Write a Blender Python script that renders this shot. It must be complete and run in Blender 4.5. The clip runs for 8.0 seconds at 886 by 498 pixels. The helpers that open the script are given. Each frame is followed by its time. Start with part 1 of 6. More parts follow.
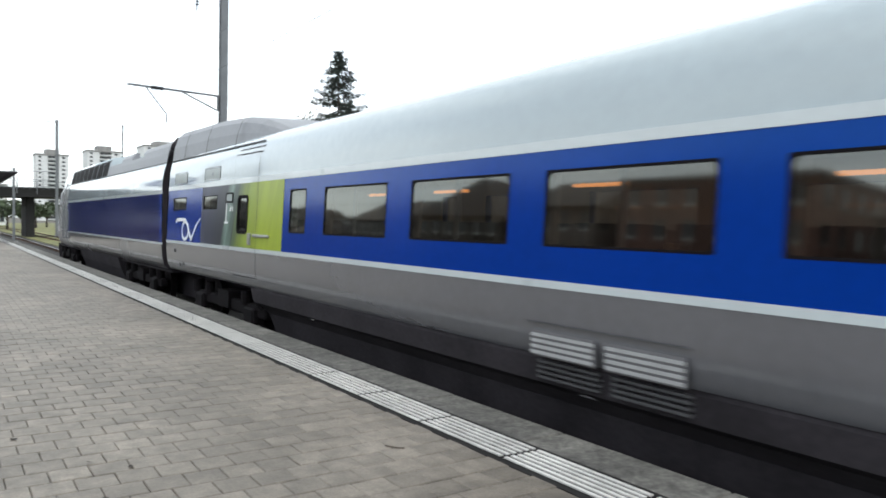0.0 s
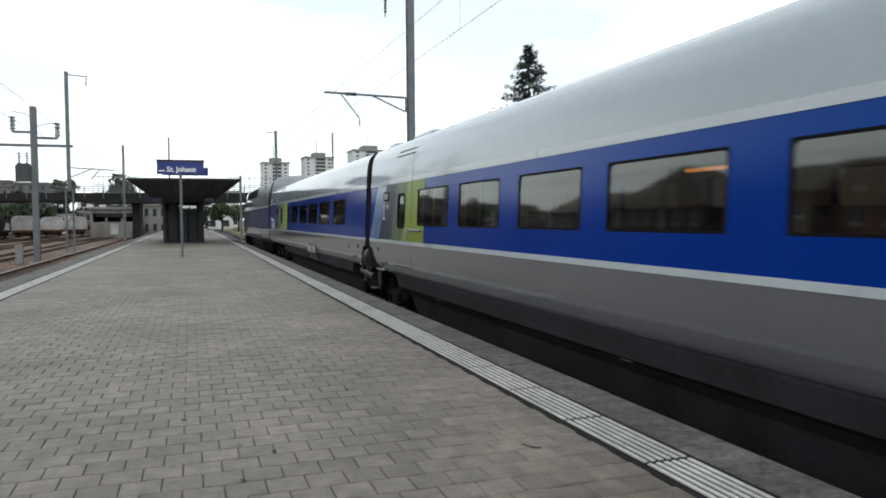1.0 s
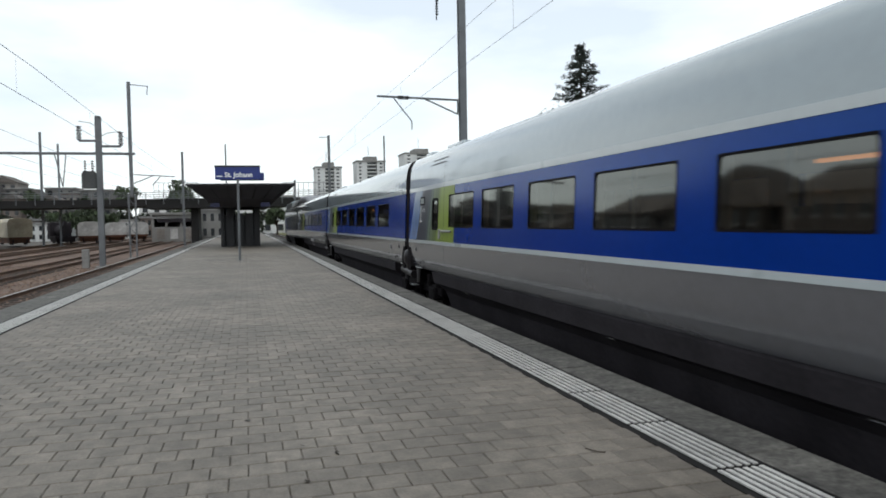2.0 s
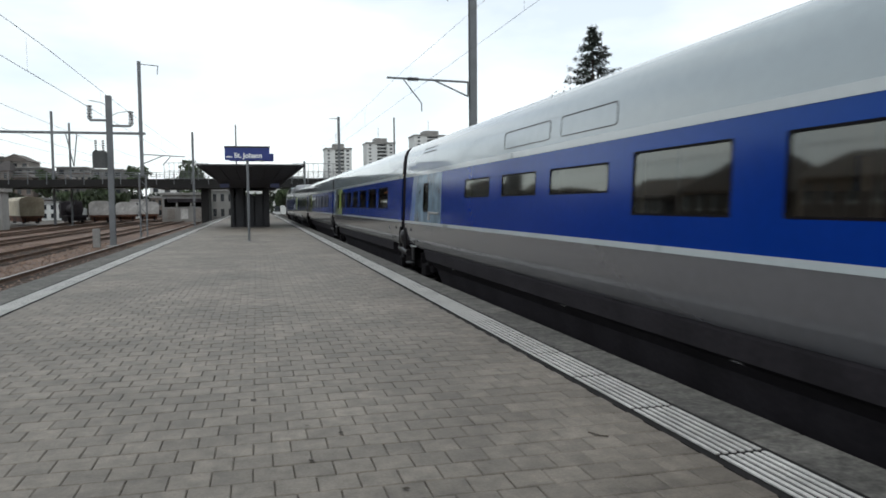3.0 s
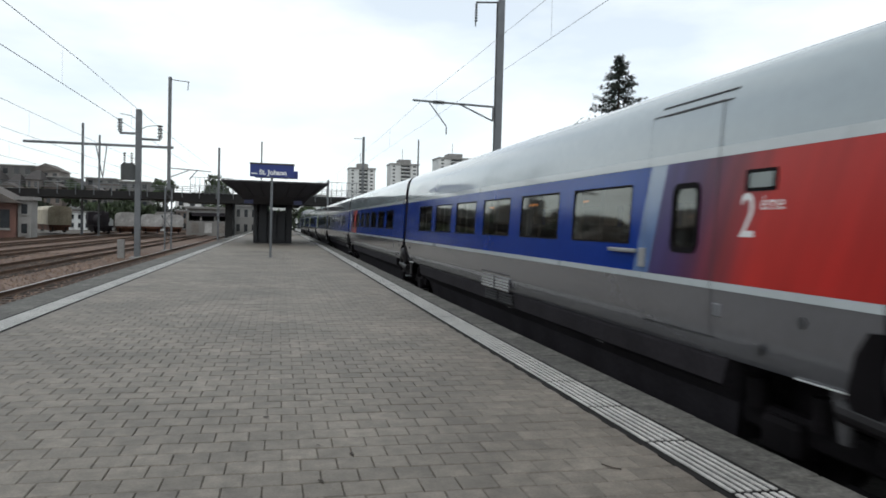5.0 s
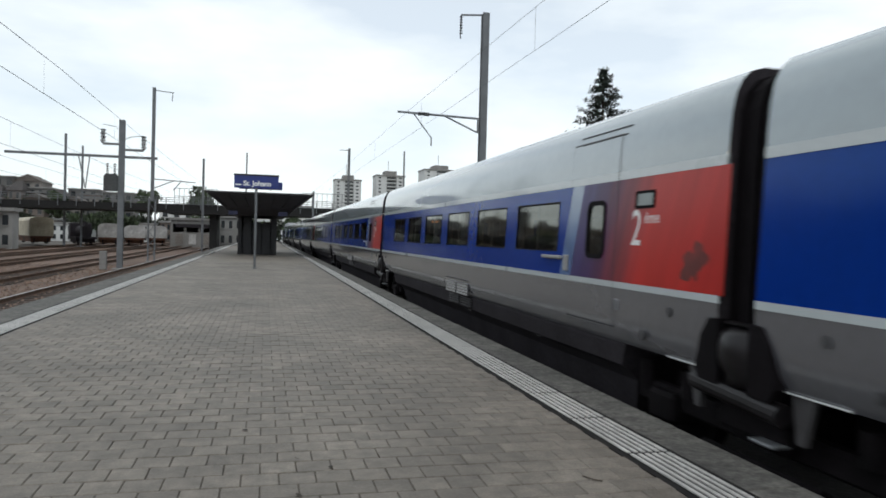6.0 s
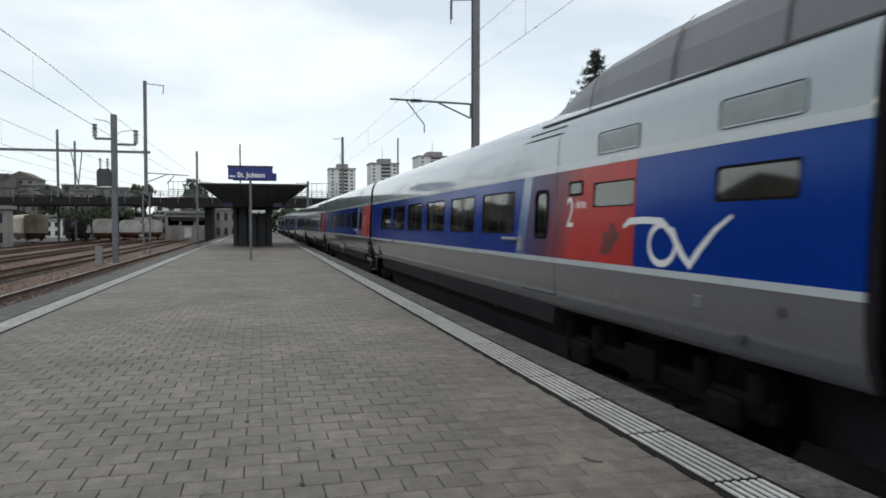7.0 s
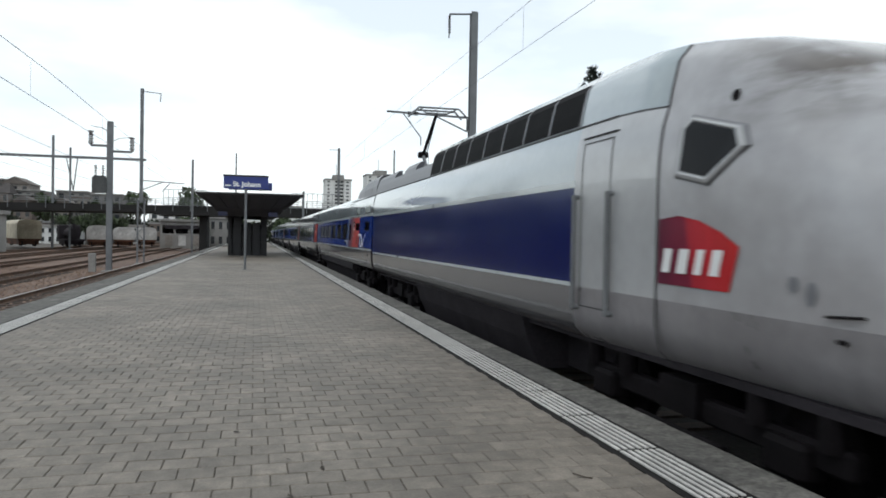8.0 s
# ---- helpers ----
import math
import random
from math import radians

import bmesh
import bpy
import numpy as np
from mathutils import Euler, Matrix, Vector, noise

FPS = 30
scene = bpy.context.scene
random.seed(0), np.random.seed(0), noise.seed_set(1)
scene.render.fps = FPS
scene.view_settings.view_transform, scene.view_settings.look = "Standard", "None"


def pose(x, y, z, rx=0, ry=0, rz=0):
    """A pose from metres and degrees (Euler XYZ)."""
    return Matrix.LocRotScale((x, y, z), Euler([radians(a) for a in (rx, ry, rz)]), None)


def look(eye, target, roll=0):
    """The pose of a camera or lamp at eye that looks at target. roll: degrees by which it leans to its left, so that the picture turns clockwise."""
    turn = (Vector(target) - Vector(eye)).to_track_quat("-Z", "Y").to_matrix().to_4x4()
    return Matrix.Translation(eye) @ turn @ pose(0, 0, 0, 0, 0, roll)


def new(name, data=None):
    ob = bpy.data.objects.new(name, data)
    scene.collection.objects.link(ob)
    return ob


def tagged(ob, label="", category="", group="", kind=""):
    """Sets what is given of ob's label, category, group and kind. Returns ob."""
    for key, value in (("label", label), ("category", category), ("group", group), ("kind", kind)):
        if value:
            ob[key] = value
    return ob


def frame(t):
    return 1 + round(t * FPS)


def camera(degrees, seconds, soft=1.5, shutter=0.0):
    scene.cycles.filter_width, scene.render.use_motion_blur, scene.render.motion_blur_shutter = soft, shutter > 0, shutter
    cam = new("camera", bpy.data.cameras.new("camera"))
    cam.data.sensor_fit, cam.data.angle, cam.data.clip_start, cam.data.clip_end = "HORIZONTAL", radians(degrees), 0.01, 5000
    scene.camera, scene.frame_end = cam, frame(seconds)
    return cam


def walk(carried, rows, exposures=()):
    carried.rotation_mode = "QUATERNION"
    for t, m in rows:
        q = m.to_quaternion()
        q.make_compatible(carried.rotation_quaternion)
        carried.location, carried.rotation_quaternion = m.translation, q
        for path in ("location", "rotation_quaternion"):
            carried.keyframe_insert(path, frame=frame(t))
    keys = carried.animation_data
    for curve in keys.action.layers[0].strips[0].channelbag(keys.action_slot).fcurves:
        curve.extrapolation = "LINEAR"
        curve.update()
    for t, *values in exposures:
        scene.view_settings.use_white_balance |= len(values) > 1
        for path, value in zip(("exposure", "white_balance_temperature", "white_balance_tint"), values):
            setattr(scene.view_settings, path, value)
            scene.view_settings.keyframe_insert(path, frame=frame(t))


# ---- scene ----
PATH = [
    (0.0, -0.493, -0.018, 1.621, -34.16, -1.88, -1.08),
    (0.1, -0.413, -0.016, 1.614, -32.09, -1.39, -1.22),
    (0.2, -0.333, -0.014, 1.607, -29.77, -0.97, -1.47),
    (0.3, -0.253, -0.011, 1.600, -27.03, -0.44, -2.34),
    (0.4, -0.173, -0.009, 1.593, -25.29, -0.77, -1.91),
    (0.5, -0.093, -0.007, 1.586, -23.41, -1.30, -1.55),
    (0.6, -0.072, -0.014, 1.587, -22.34, -0.86, -1.80),
    (0.7, -0.051, -0.021, 1.587, -20.92, -0.30, -1.55),
    (0.8, -0.029, -0.029, 1.588, -21.18, -0.31, -1.45),
    (0.9, -0.008, -0.036, 1.588, -20.17, -1.48, -0.80),
    (1.0, 0.013, -0.043, 1.589, -18.90, -2.39, 0.48),
    (1.2, 0.013, -0.035, 1.590, -16.67, -2.76, 0.74),
    (1.3, 0.013, -0.030, 1.591, -16.26, -2.17, 0.69),
    (1.5, 0.013, -0.022, 1.592, -16.96, -1.99, -0.49),
    (1.7, -0.007, -0.010, 1.588, -14.94, -1.34, 1.07),
    (1.8, -0.017, -0.005, 1.587, -16.02, -0.92, -0.37),
    (2.0, -0.037, 0.007, 1.583, -14.94, -2.16, 1.02),
    (2.2, -0.007, 0.010, 1.635, -13.43, -2.46, 2.71),
    (3.3, -0.012, 0.001, 1.574, -13.88, -3.59, -1.27),
    (3.5, 0.004, 0.025, 1.584, -13.00, -3.38, -2.60),
    (3.7, 0.008, 0.022, 1.584, -12.54, -2.39, -2.12),
    (4.0, 0.015, 0.018, 1.583, -12.12, -2.22, -2.51),
    (4.2, 0.022, 0.013, 1.587, -11.82, -2.11, -1.95),
    (4.5, 0.032, 0.006, 1.593, -11.97, -1.80, -1.10),
    (4.7, 0.000, -0.000, 1.590, -11.99, -2.07, -1.34),
    (5.8, 0.039, 0.002, 1.601, -14.14, -0.49, -1.32),
    (6.0, 0.046, 0.014, 1.587, -13.63, -0.84, -1.53),
    (6.2, 0.048, 0.012, 1.591, -13.88, -1.64, -0.68),
    (6.3, 0.050, 0.010, 1.592, -14.08, -2.23, -0.78),
    (6.5, 0.052, 0.008, 1.596, -13.92, -2.06, -0.34),
    (6.7, 0.050, 0.004, 1.596, -14.30, -1.98, -0.64),
    (7.0, 0.046, -0.003, 1.596, -13.95, -1.90, -0.01),
    (7.3, 0.054, -0.000, 1.597, -14.19, -1.93, 0.12),
    (7.5, 0.059, 0.002, 1.598, -14.42, -1.57, -0.48),
    (8.0, 0.053, -0.010, 1.597, -14.34, -0.91, -1.01),
]
cam = camera(61.96, 8.0, soft=1.7, shutter=0.12)
walk(cam, [(t, pose(x, y, z, 90 + p, r, w)) for t, x, y, z, w, p, r in PATH],
     exposures=[(0.0, 0.93), (0.5, 0.45), (1.0, 0.25), (2.0, 0.1), (3.5, 0.12), (5.8, 0.02), (7.0, -0.06), (8.0, 0.17)])

# world: bright overcast sky with thin cloud
world = bpy.data.worlds.new("sky")
scene.world = world
world.use_nodes = True
wn, wl = world.node_tree.nodes, world.node_tree.links
wn.clear()
sky = wn.new("ShaderNodeTexSky")
sky.sky_type, sky.sun_disc = "NISHITA", False
sky.sun_elevation, sky.sun_rotation = radians(50), radians(200)
sky_gain = wn.new("ShaderNodeVectorMath")
sky_gain.operation = "SCALE"
sky_gain.inputs["Scale"].default_value = 0.13
coord = wn.new("ShaderNodeTexCoord")
stretch = wn.new("ShaderNodeMapping")
stretch.inputs["Scale"].default_value = (1.6, 1.6, 5.0)
stretch.inputs["Location"].default_value = (0.9, 0.4, 0.0)
cloud = wn.new("ShaderNodeTexNoise")
cloud.inputs["Scale"].default_value = 1.7
cloud.inputs["Detail"].default_value = 7
cover = wn.new("ShaderNodeMapRange")
cover.inputs["From Min"].default_value, cover.inputs["From Max"].default_value = 0.40, 0.64
cover.inputs["To Min"].default_value, cover.inputs["To Max"].default_value = 0.6, 1.0
blend = wn.new("ShaderNodeMix")
blend.data_type = "RGBA"
blend.inputs["B"].default_value = (1.04, 1.11, 1.13, 1)
back = wn.new("ShaderNodeBackground")
back.inputs["Strength"].default_value = 1.0
out = wn.new("ShaderNodeOutputWorld")
wl.new(sky.outputs[0], sky_gain.inputs[0])
wl.new(coord.outputs["Generated"], stretch.inputs[0])
wl.new(stretch.outputs[0], cloud.inputs["Vector"])
wl.new(cloud.outputs[0], cover.inputs[0])
wl.new(cover.outputs[0], blend.inputs["Factor"])
wl.new(sky_gain.outputs[0], blend.inputs["A"])
wl.new(blend.outputs["Result"], back.inputs["Color"])
wl.new(back.outputs[0], out.inputs[0])

sun = new("sun", bpy.data.lights.new("sun", "SUN"))
sun.data.energy, sun.data.angle, sun.data.color = 0.55, radians(25), (1, 0.96, 0.9)
sun.matrix_world = look((0, 0, 60), (14, 34, 0))


# ---- materials ----
def material(name, colour, rough=0.6, metal=0.0, vary=0.12, grain=40.0, stain=0.7, bump=0.0, second=None, random_tone=0.0,
             spec=0.5, coat=0.0, island=False, place=False, blotch=0.0, tint=(1, 1, 1)):
    """A surface with fine grain, broad stains and relief at real size."""
    m = bpy.data.materials.new(name)
    m.use_nodes = True
    n, l = m.node_tree.nodes, m.node_tree.links
    b = n["Principled BSDF"]
    b.inputs["Metallic"].default_value = metal
    b.inputs["Specular IOR Level"].default_value = spec
    b.inputs["Coat Weight"].default_value = coat
    b.inputs["Specular Tint"].default_value = (*tint, 1)
    b.inputs["Coat Roughness"].default_value = 0.06
    where = n.new("ShaderNodeNewGeometry").outputs["Position"] if place else n.new("ShaderNodeTexCoord").outputs["Object"]
    fine, broad = n.new("ShaderNodeTexNoise"), n.new("ShaderNodeTexNoise")
    fine.inputs["Scale"].default_value, broad.inputs["Scale"].default_value = grain, stain
    fine.inputs["Detail"].default_value, broad.inputs["Detail"].default_value = 4, 6
    for t in (fine, broad):
        l.new(where, t.inputs["Vector"])
    mix = n.new("ShaderNodeMix")
    mix.data_type = "RGBA"
    dark = second or tuple(c * (1 - 2.2 * vary) for c in colour)
    mix.inputs["A"].default_value, mix.inputs["B"].default_value = (*dark, 1), (*colour, 1)
    ease = n.new("ShaderNodeMapRange")
    ease.inputs["From Min"].default_value, ease.inputs["From Max"].default_value = 0.32, 0.66
    l.new(broad.outputs[0], ease.inputs[0])
    l.new(ease.outputs[0], mix.inputs["Factor"])
    tone = n.new("ShaderNodeHueSaturation")
    value = n.new("ShaderNodeMapRange")
    value.inputs["From Min"].default_value, value.inputs["From Max"].default_value = 0.3, 0.7
    value.inputs["To Min"].default_value, value.inputs["To Max"].default_value = 1 - vary, 1 + vary
    l.new(fine.outputs[0], value.inputs[0])
    last = value.outputs[0]
    if blotch:
        spots, even = n.new("ShaderNodeTexNoise"), n.new("ShaderNodeMapRange")
        spots.inputs["Scale"].default_value, spots.inputs["Detail"].default_value, spots.inputs["Roughness"].default_value = 6.5, 5, 0.65
        even.inputs["From Min"].default_value, even.inputs["From Max"].default_value = 0.35, 0.65
        even.inputs["To Min"].default_value, even.inputs["To Max"].default_value = 1 - blotch, 1 + blotch
        dim = n.new("ShaderNodeMath")
        dim.operation = "MULTIPLY"
        l.new(where, spots.inputs["Vector"])
        l.new(spots.outputs[0], even.inputs[0])
        l.new(even.outputs[0], dim.inputs[0])
        l.new(last, dim.inputs[1])
        last = dim.outputs[0]
    if random_tone:
        info = n.new("ShaderNodeNewGeometry" if island else "ShaderNodeObjectInfo")
        rand = n.new("ShaderNodeMapRange")
        rand.inputs["To Min"].default_value, rand.inputs["To Max"].default_value = 1 - random_tone, 1 + random_tone
        l.new(info.outputs["Random Per Island" if island else "Random"], rand.inputs[0])
        times = n.new("ShaderNodeMath")
        times.operation = "MULTIPLY"
        l.new(last, times.inputs[0])
        l.new(rand.outputs[0], times.inputs[1])
        last = times.outputs[0]
    l.new(last, tone.inputs["Value"])
    l.new(mix.outputs["Result"], tone.inputs["Color"])
    l.new(tone.outputs[0], b.inputs["Base Color"])
    r = n.new("ShaderNodeMapRange")
    r.inputs["To Min"].default_value, r.inputs["To Max"].default_value = max(0.03, rough - 0.1), min(1, rough + 0.1)
    l.new(broad.outputs[0], r.inputs[0])
    l.new(r.outputs[0], b.inputs["Roughness"])
    if bump:
        bp = n.new("ShaderNodeBump")
        bp.inputs["Strength"].default_value, bp.inputs["Distance"].default_value = 0.6, bump
        l.new(fine.outputs[0], bp.inputs["Height"])
        l.new(bp.outputs[0], b.inputs["Normal"])
    return m


def livery(name, stops, u0, u1, lean=0.35, streak=0.5):
    """Printed film whose colours run along the car from u0 to u1, with soft streaks that lean."""
    m = bpy.data.materials.new(name)
    m.use_nodes = True
    n, l = m.node_tree.nodes, m.node_tree.links
    b = n["Principled BSDF"]
    b.inputs["Roughness"].default_value = 0.28
    b.inputs["Specular IOR Level"].default_value = 0.35
    tc, sep = n.new("ShaderNodeTexCoord"), n.new("ShaderNodeSeparateXYZ")
    l.new(tc.outputs["Object"], sep.inputs[0])
    slant = n.new("ShaderNodeMath")
    slant.operation = "MULTIPLY_ADD"
    slant.inputs[1].default_value = lean
    l.new(sep.outputs["Z"], slant.inputs[0])
    l.new(sep.outputs["Y"], slant.inputs[2])
    squash = n.new("ShaderNodeCombineXYZ")
    l.new(slant.outputs[0], squash.inputs["Y"])
    low = n.new("ShaderNodeMath")
    low.operation = "MULTIPLY"
    low.inputs[1].default_value = 0.16
    l.new(sep.outputs["Z"], low.inputs[0])
    l.new(low.outputs[0], squash.inputs["Z"])
    nz = n.new("ShaderNodeTexNoise")
    nz.inputs["Scale"].default_value, nz.inputs["Detail"].default_value = 4.5, 5
    l.new(squash.outputs[0], nz.inputs["Vector"])
    shift = n.new("ShaderNodeMath")
    shift.operation = "MULTIPLY_ADD"
    shift.inputs[1].default_value = streak
    l.new(nz.outputs[0], shift.inputs[0])
    l.new(slant.outputs[0], shift.inputs[2])
    rng = n.new("ShaderNodeMapRange")
    mid = lean * 1.7 + streak * 0.5
    rng.inputs["From Min"].default_value, rng.inputs["From Max"].default_value = -u0 + mid, -u1 + mid
    l.new(shift.outputs[0], rng.inputs[0])
    ramp = n.new("ShaderNodeValToRGB")
    el = ramp.color_ramp.elements
    while len(el) < len(stops):
        el.new(0.5)
    for e, (p, c) in zip(el, stops):
        e.position, e.color = p, (*c, 1)
    l.new(rng.outputs[0], ramp.inputs[0])
    wear, tone, gain = n.new("ShaderNodeTexNoise"), n.new("ShaderNodeHueSaturation"), n.new("ShaderNodeMapRange")
    wear.inputs["Scale"].default_value, wear.inputs["Detail"].default_value = 2.6, 6
    gain.inputs["From Min"].default_value, gain.inputs["From Max"].default_value = 0.3, 0.7
    gain.inputs["To Min"].default_value, gain.inputs["To Max"].default_value = 0.72, 1.22
    l.new(squash.outputs[0], wear.inputs["Vector"])
    l.new(wear.outputs[0], gain.inputs[0])
    l.new(gain.outputs[0], tone.inputs["Value"])
    l.new(ramp.outputs[0], tone.inputs["Color"])
    l.new(tone.outputs[0], b.inputs["Base Color"])
    return m


def glow(name, colour, strength):
    m = bpy.data.materials.new(name)
    m.use_nodes = True
    b = m.node_tree.nodes["Principled BSDF"]
    b.inputs["Base Color"].default_value = (*colour, 1)
    b.inputs["Emission Color"].default_value = (*colour, 1)
    b.inputs["Emission Strength"].default_value = strength
    return m


def tinted_glass(name, tint, gloss):
    m = bpy.data.materials.new(name)
    m.use_nodes = True
    n, l = m.node_tree.nodes, m.node_tree.links
    n.clear()
    o, mx = n.new("ShaderNodeOutputMaterial"), n.new("ShaderNodeMixShader")
    clear, shine, fres = n.new("ShaderNodeBsdfTransparent"), n.new("ShaderNodeBsdfGlossy"), n.new("ShaderNodeFresnel")
    clear.inputs["Color"].default_value = (*tint, 1)
    shine.inputs["Roughness"].default_value = 0.045
    shine.inputs["Color"].default_value = (0.93, 0.95, 0.9, 1)
    fres.inputs["IOR"].default_value = gloss
    l.new(fres.outputs[0], mx.inputs[0])
    l.new(clear.outputs[0], mx.inputs[1])
    l.new(shine.outputs[0], mx.inputs[2])
    l.new(mx.outputs[0], o.inputs[0])
    return m


SILVER = material("pale_silver_paint", (0.335, 0.395, 0.425), 0.2, 0.0, 0.03, 9, 0.5, spec=0.6, coat=0.9)
# nose silver toned down: carries the shade of the flank turning under
NOSE_LOW = material("shade_toned_nose_paint", (0.275, 0.266, 0.278), 0.3, 0.1, 0.1, 6, 1.4, second=(0.205, 0.197, 0.206))
NOSE = material("soot_streaked_nose_paint", (0.42, 0.425, 0.44), 0.24, 0.15, 0.06, 6, 1.1, second=(0.33, 0.325, 0.335), coat=0.25)
CAB_SIDE = material("clean_silver_cab_paint", (0.43, 0.44, 0.45), 0.2, 0.15, 0.04, 6, 1.1, coat=0.25)
GREY = material("mid_grey_paint", (0.106, 0.106, 0.118), 0.24, 0, 0.05, 12, 0.6, spec=0.9, coat=0.9)
LOUVRE = material("pale_grey_louvre_paint", (0.34, 0.345, 0.35), 0.45, 0, 0.08, 10, 0.8)
STRIPE = material("off_white_paint", (0.48, 0.525, 0.54), 0.3, 0, 0.03, 10, 0.8, coat=0.8)
BLUE = material("deep_blue_paint", (0.0015, 0.030, 0.245), 0.15, 0, 0.05, 9, 0.4, spec=0.45, tint=(0.2, 0.55, 1.0))
NAVY = material("dark_blue_paint", (0.002, 0.009, 0.09), 0.16, 0, 0.08, 9, 0.4, spec=0.3, tint=(0.2, 0.5, 1.0))
SKIRT = material("dark_underframe_paint", (0.038, 0.034, 0.039), 0.8, 0, 0.2, 20, 1.2, spec=0.1)
BLACK = material("black_rubber", (0.008, 0.0065, 0.008), 0.7, 0, 0.2, 30, 2, spec=0.08)
FAIRING = material("warm_grey_roof_paint", (0.16, 0.165, 0.18), 0.4, 0.1, 0.06, 10, 0.5)
GRILLE = material("black_air_grille", (0.007, 0.007, 0.008), 0.7, 0, 0.2, 60, 3, spec=0.08)
BOGIE = material("grimy_bogie_steel", (0.010, 0.008, 0.0095), 0.8, 0, 0.3, 25, 3, bump=0.003, spec=0.12)
SPRING = material("worn_dark_rubber", (0.014, 0.012, 0.014), 0.4, 0, 0.3, 20, 3, spec=0.3)
HANGER = material("grimy_grey_hanger", (0.06, 0.057, 0.06), 0.7, 0, 0.2, 20, 3)
STEEL = material("bare_worn_steel", (0.34, 0.34, 0.34), 0.45, 0.6, 0.12, 40, 3)
SEAM = material("dark_panel_joint", (0.05, 0.05, 0.054), 0.6, 0, 0.1)
LETTER = material("white_vinyl_lettering", (0.75, 0.76, 0.76), 0.4, 0, 0.03)
GLASS = tinted_glass("smoked_window_glass", (0.22, 0.20, 0.18), 2.15)
FAR_GLASS = tinted_glass("curtained_far_glass", (0.06, 0.052, 0.045), 1.5)
CABIN = material("beige_saloon_lining", (0.42, 0.37, 0.30), 0.7, 0, 0.08)
SEATS = material("dark_seat_cloth", (0.05, 0.045, 0.06), 0.9, 0, 0.2, 60, 4)
CURTAIN = material("grey_beige_curtain", (0.30, 0.28, 0.25), 0.9, 0, 0.1, 30, 5)
WARM = glow("warm_reading_light", (1.0, 0.42, 0.12), 1.5)
CEILING_GLOW = glow("warm_white_ceiling_light", (1.0, 0.86, 0.66), 2.5)
DARK_PANE = material("black_cab_pane", (0.006, 0.007, 0.009), 0.25, 0, 0.1, spec=0.12)
LIGHT_BLUE = (0.13, 0.22, 0.45)
SECOND = livery("violet_to_red_film", [(0.0, (0.042, 0.03, 0.16)), (0.33, (0.04, 0.025, 0.12)), (0.40, (0.14, 0.05, 0.11)), (0.47, (0.07, 0.022, 0.05)), (0.6, (0.22, 0.03, 0.035)), (0.74, (0.41, 0.022, 0.02)), (1.0, (0.42, 0.025, 0.02))], 1.1, 3.6)
SECOND_REAR = livery("violet_to_red_film_rear", [(0.0, (0.06, 0.05, 0.17)), (0.15, (0.045, 0.025, 0.10)), (0.3, (0.07, 0.02, 0.06)), (0.47, (0.20, 0.03, 0.04)), (0.61, (0.42, 0.025, 0.02)), (1.0, (0.42, 0.022, 0.018))], 15.4, 18.3)
FIRST = livery("charcoal_to_lime_film", [(0.0, (0.022, 0.024, 0.05)), (0.38, (0.02, 0.022, 0.035)), (0.42, (0.06, 0.09, 0.13)), (0.46, (0.022, 0.026, 0.035)), (0.51, (0.15, 0.21, 0.15)), (0.57, (0.04, 0.06, 0.05)), (0.63, (0.15, 0.20, 0.09)), (0.70, (0.09, 0.13, 0.035)), (0.80, (0.20, 0.27, 0.045)), (1.0, (0.22, 0.30, 0.03))], 1.0, 3.6, streak=0.6)
FIRST_END = livery("charcoal_to_lime_film_end", [(0.0, (0.03, 0.035, 0.07)), (0.4, (0.02, 0.024, 0.035)), (0.5, (0.16, 0.24, 0.20)), (0.6, (0.03, 0.05, 0.045)), (0.75, (0.20, 0.27, 0.03)), (1.0, (0.27, 0.34, 0.025))], 3.0, 6.2, streak=0.8)
PALE = material("pale_blue_film", LIGHT_BLUE, 0.22, 0, 0.15, 3, 1.2, coat=0.3)


def fade_up(m, colour, low, high):
    """Printed film that pales from the height low to the height high."""
    n, l = m.node_tree.nodes, m.node_tree.links
    b = n["Principled BSDF"]
    old = b.inputs["Base Color"].links[0].from_socket
    tc, sep, rise, mix = n.new("ShaderNodeTexCoord"), n.new("ShaderNodeSeparateXYZ"), n.new("ShaderNodeMapRange"), n.new("ShaderNodeMix")
    rise.inputs["From Min"].default_value, rise.inputs["From Max"].default_value = low, high
    mix.data_type = "RGBA"
    mix.inputs["B"].default_value = (*colour, 1)
    l.new(tc.outputs["Object"], sep.inputs[0])
    l.new(sep.outputs["Z"], rise.inputs[0])
    l.new(rise.outputs[0], mix.inputs["Factor"])
    l.new(old, mix.inputs["A"])
    l.new(mix.outputs["Result"], b.inputs["Base Color"])


fade_up(PALE, (0.27, 0.34, 0.44), 1.55, 2.2)
PALE_BAR = material("pale_teal_film", (0.20, 0.30, 0.40), 0.22, 0, 0.2, 3, 1.5, coat=0.3)
SMUDGE = material("dark_brown_smudge", (0.05, 0.012, 0.01), 0.4, 0, 0.3, 8, 3, second=(0.14, 0.014, 0.012))
HATCH = material("pale_grey_green_hatch", (0.25, 0.285, 0.28), 0.3, 0, 0.08, 6, 1.5)
RED = livery("red_logo_film", [(0.0, (0.11, 0.010, 0.035)), (0.36, (0.20, 0.012, 0.04)), (0.42, (0.42, 0.02, 0.035)), (1.0, (0.55, 0.025, 0.025))], 17.65, 18.8, lean=-0.2, streak=0.06)

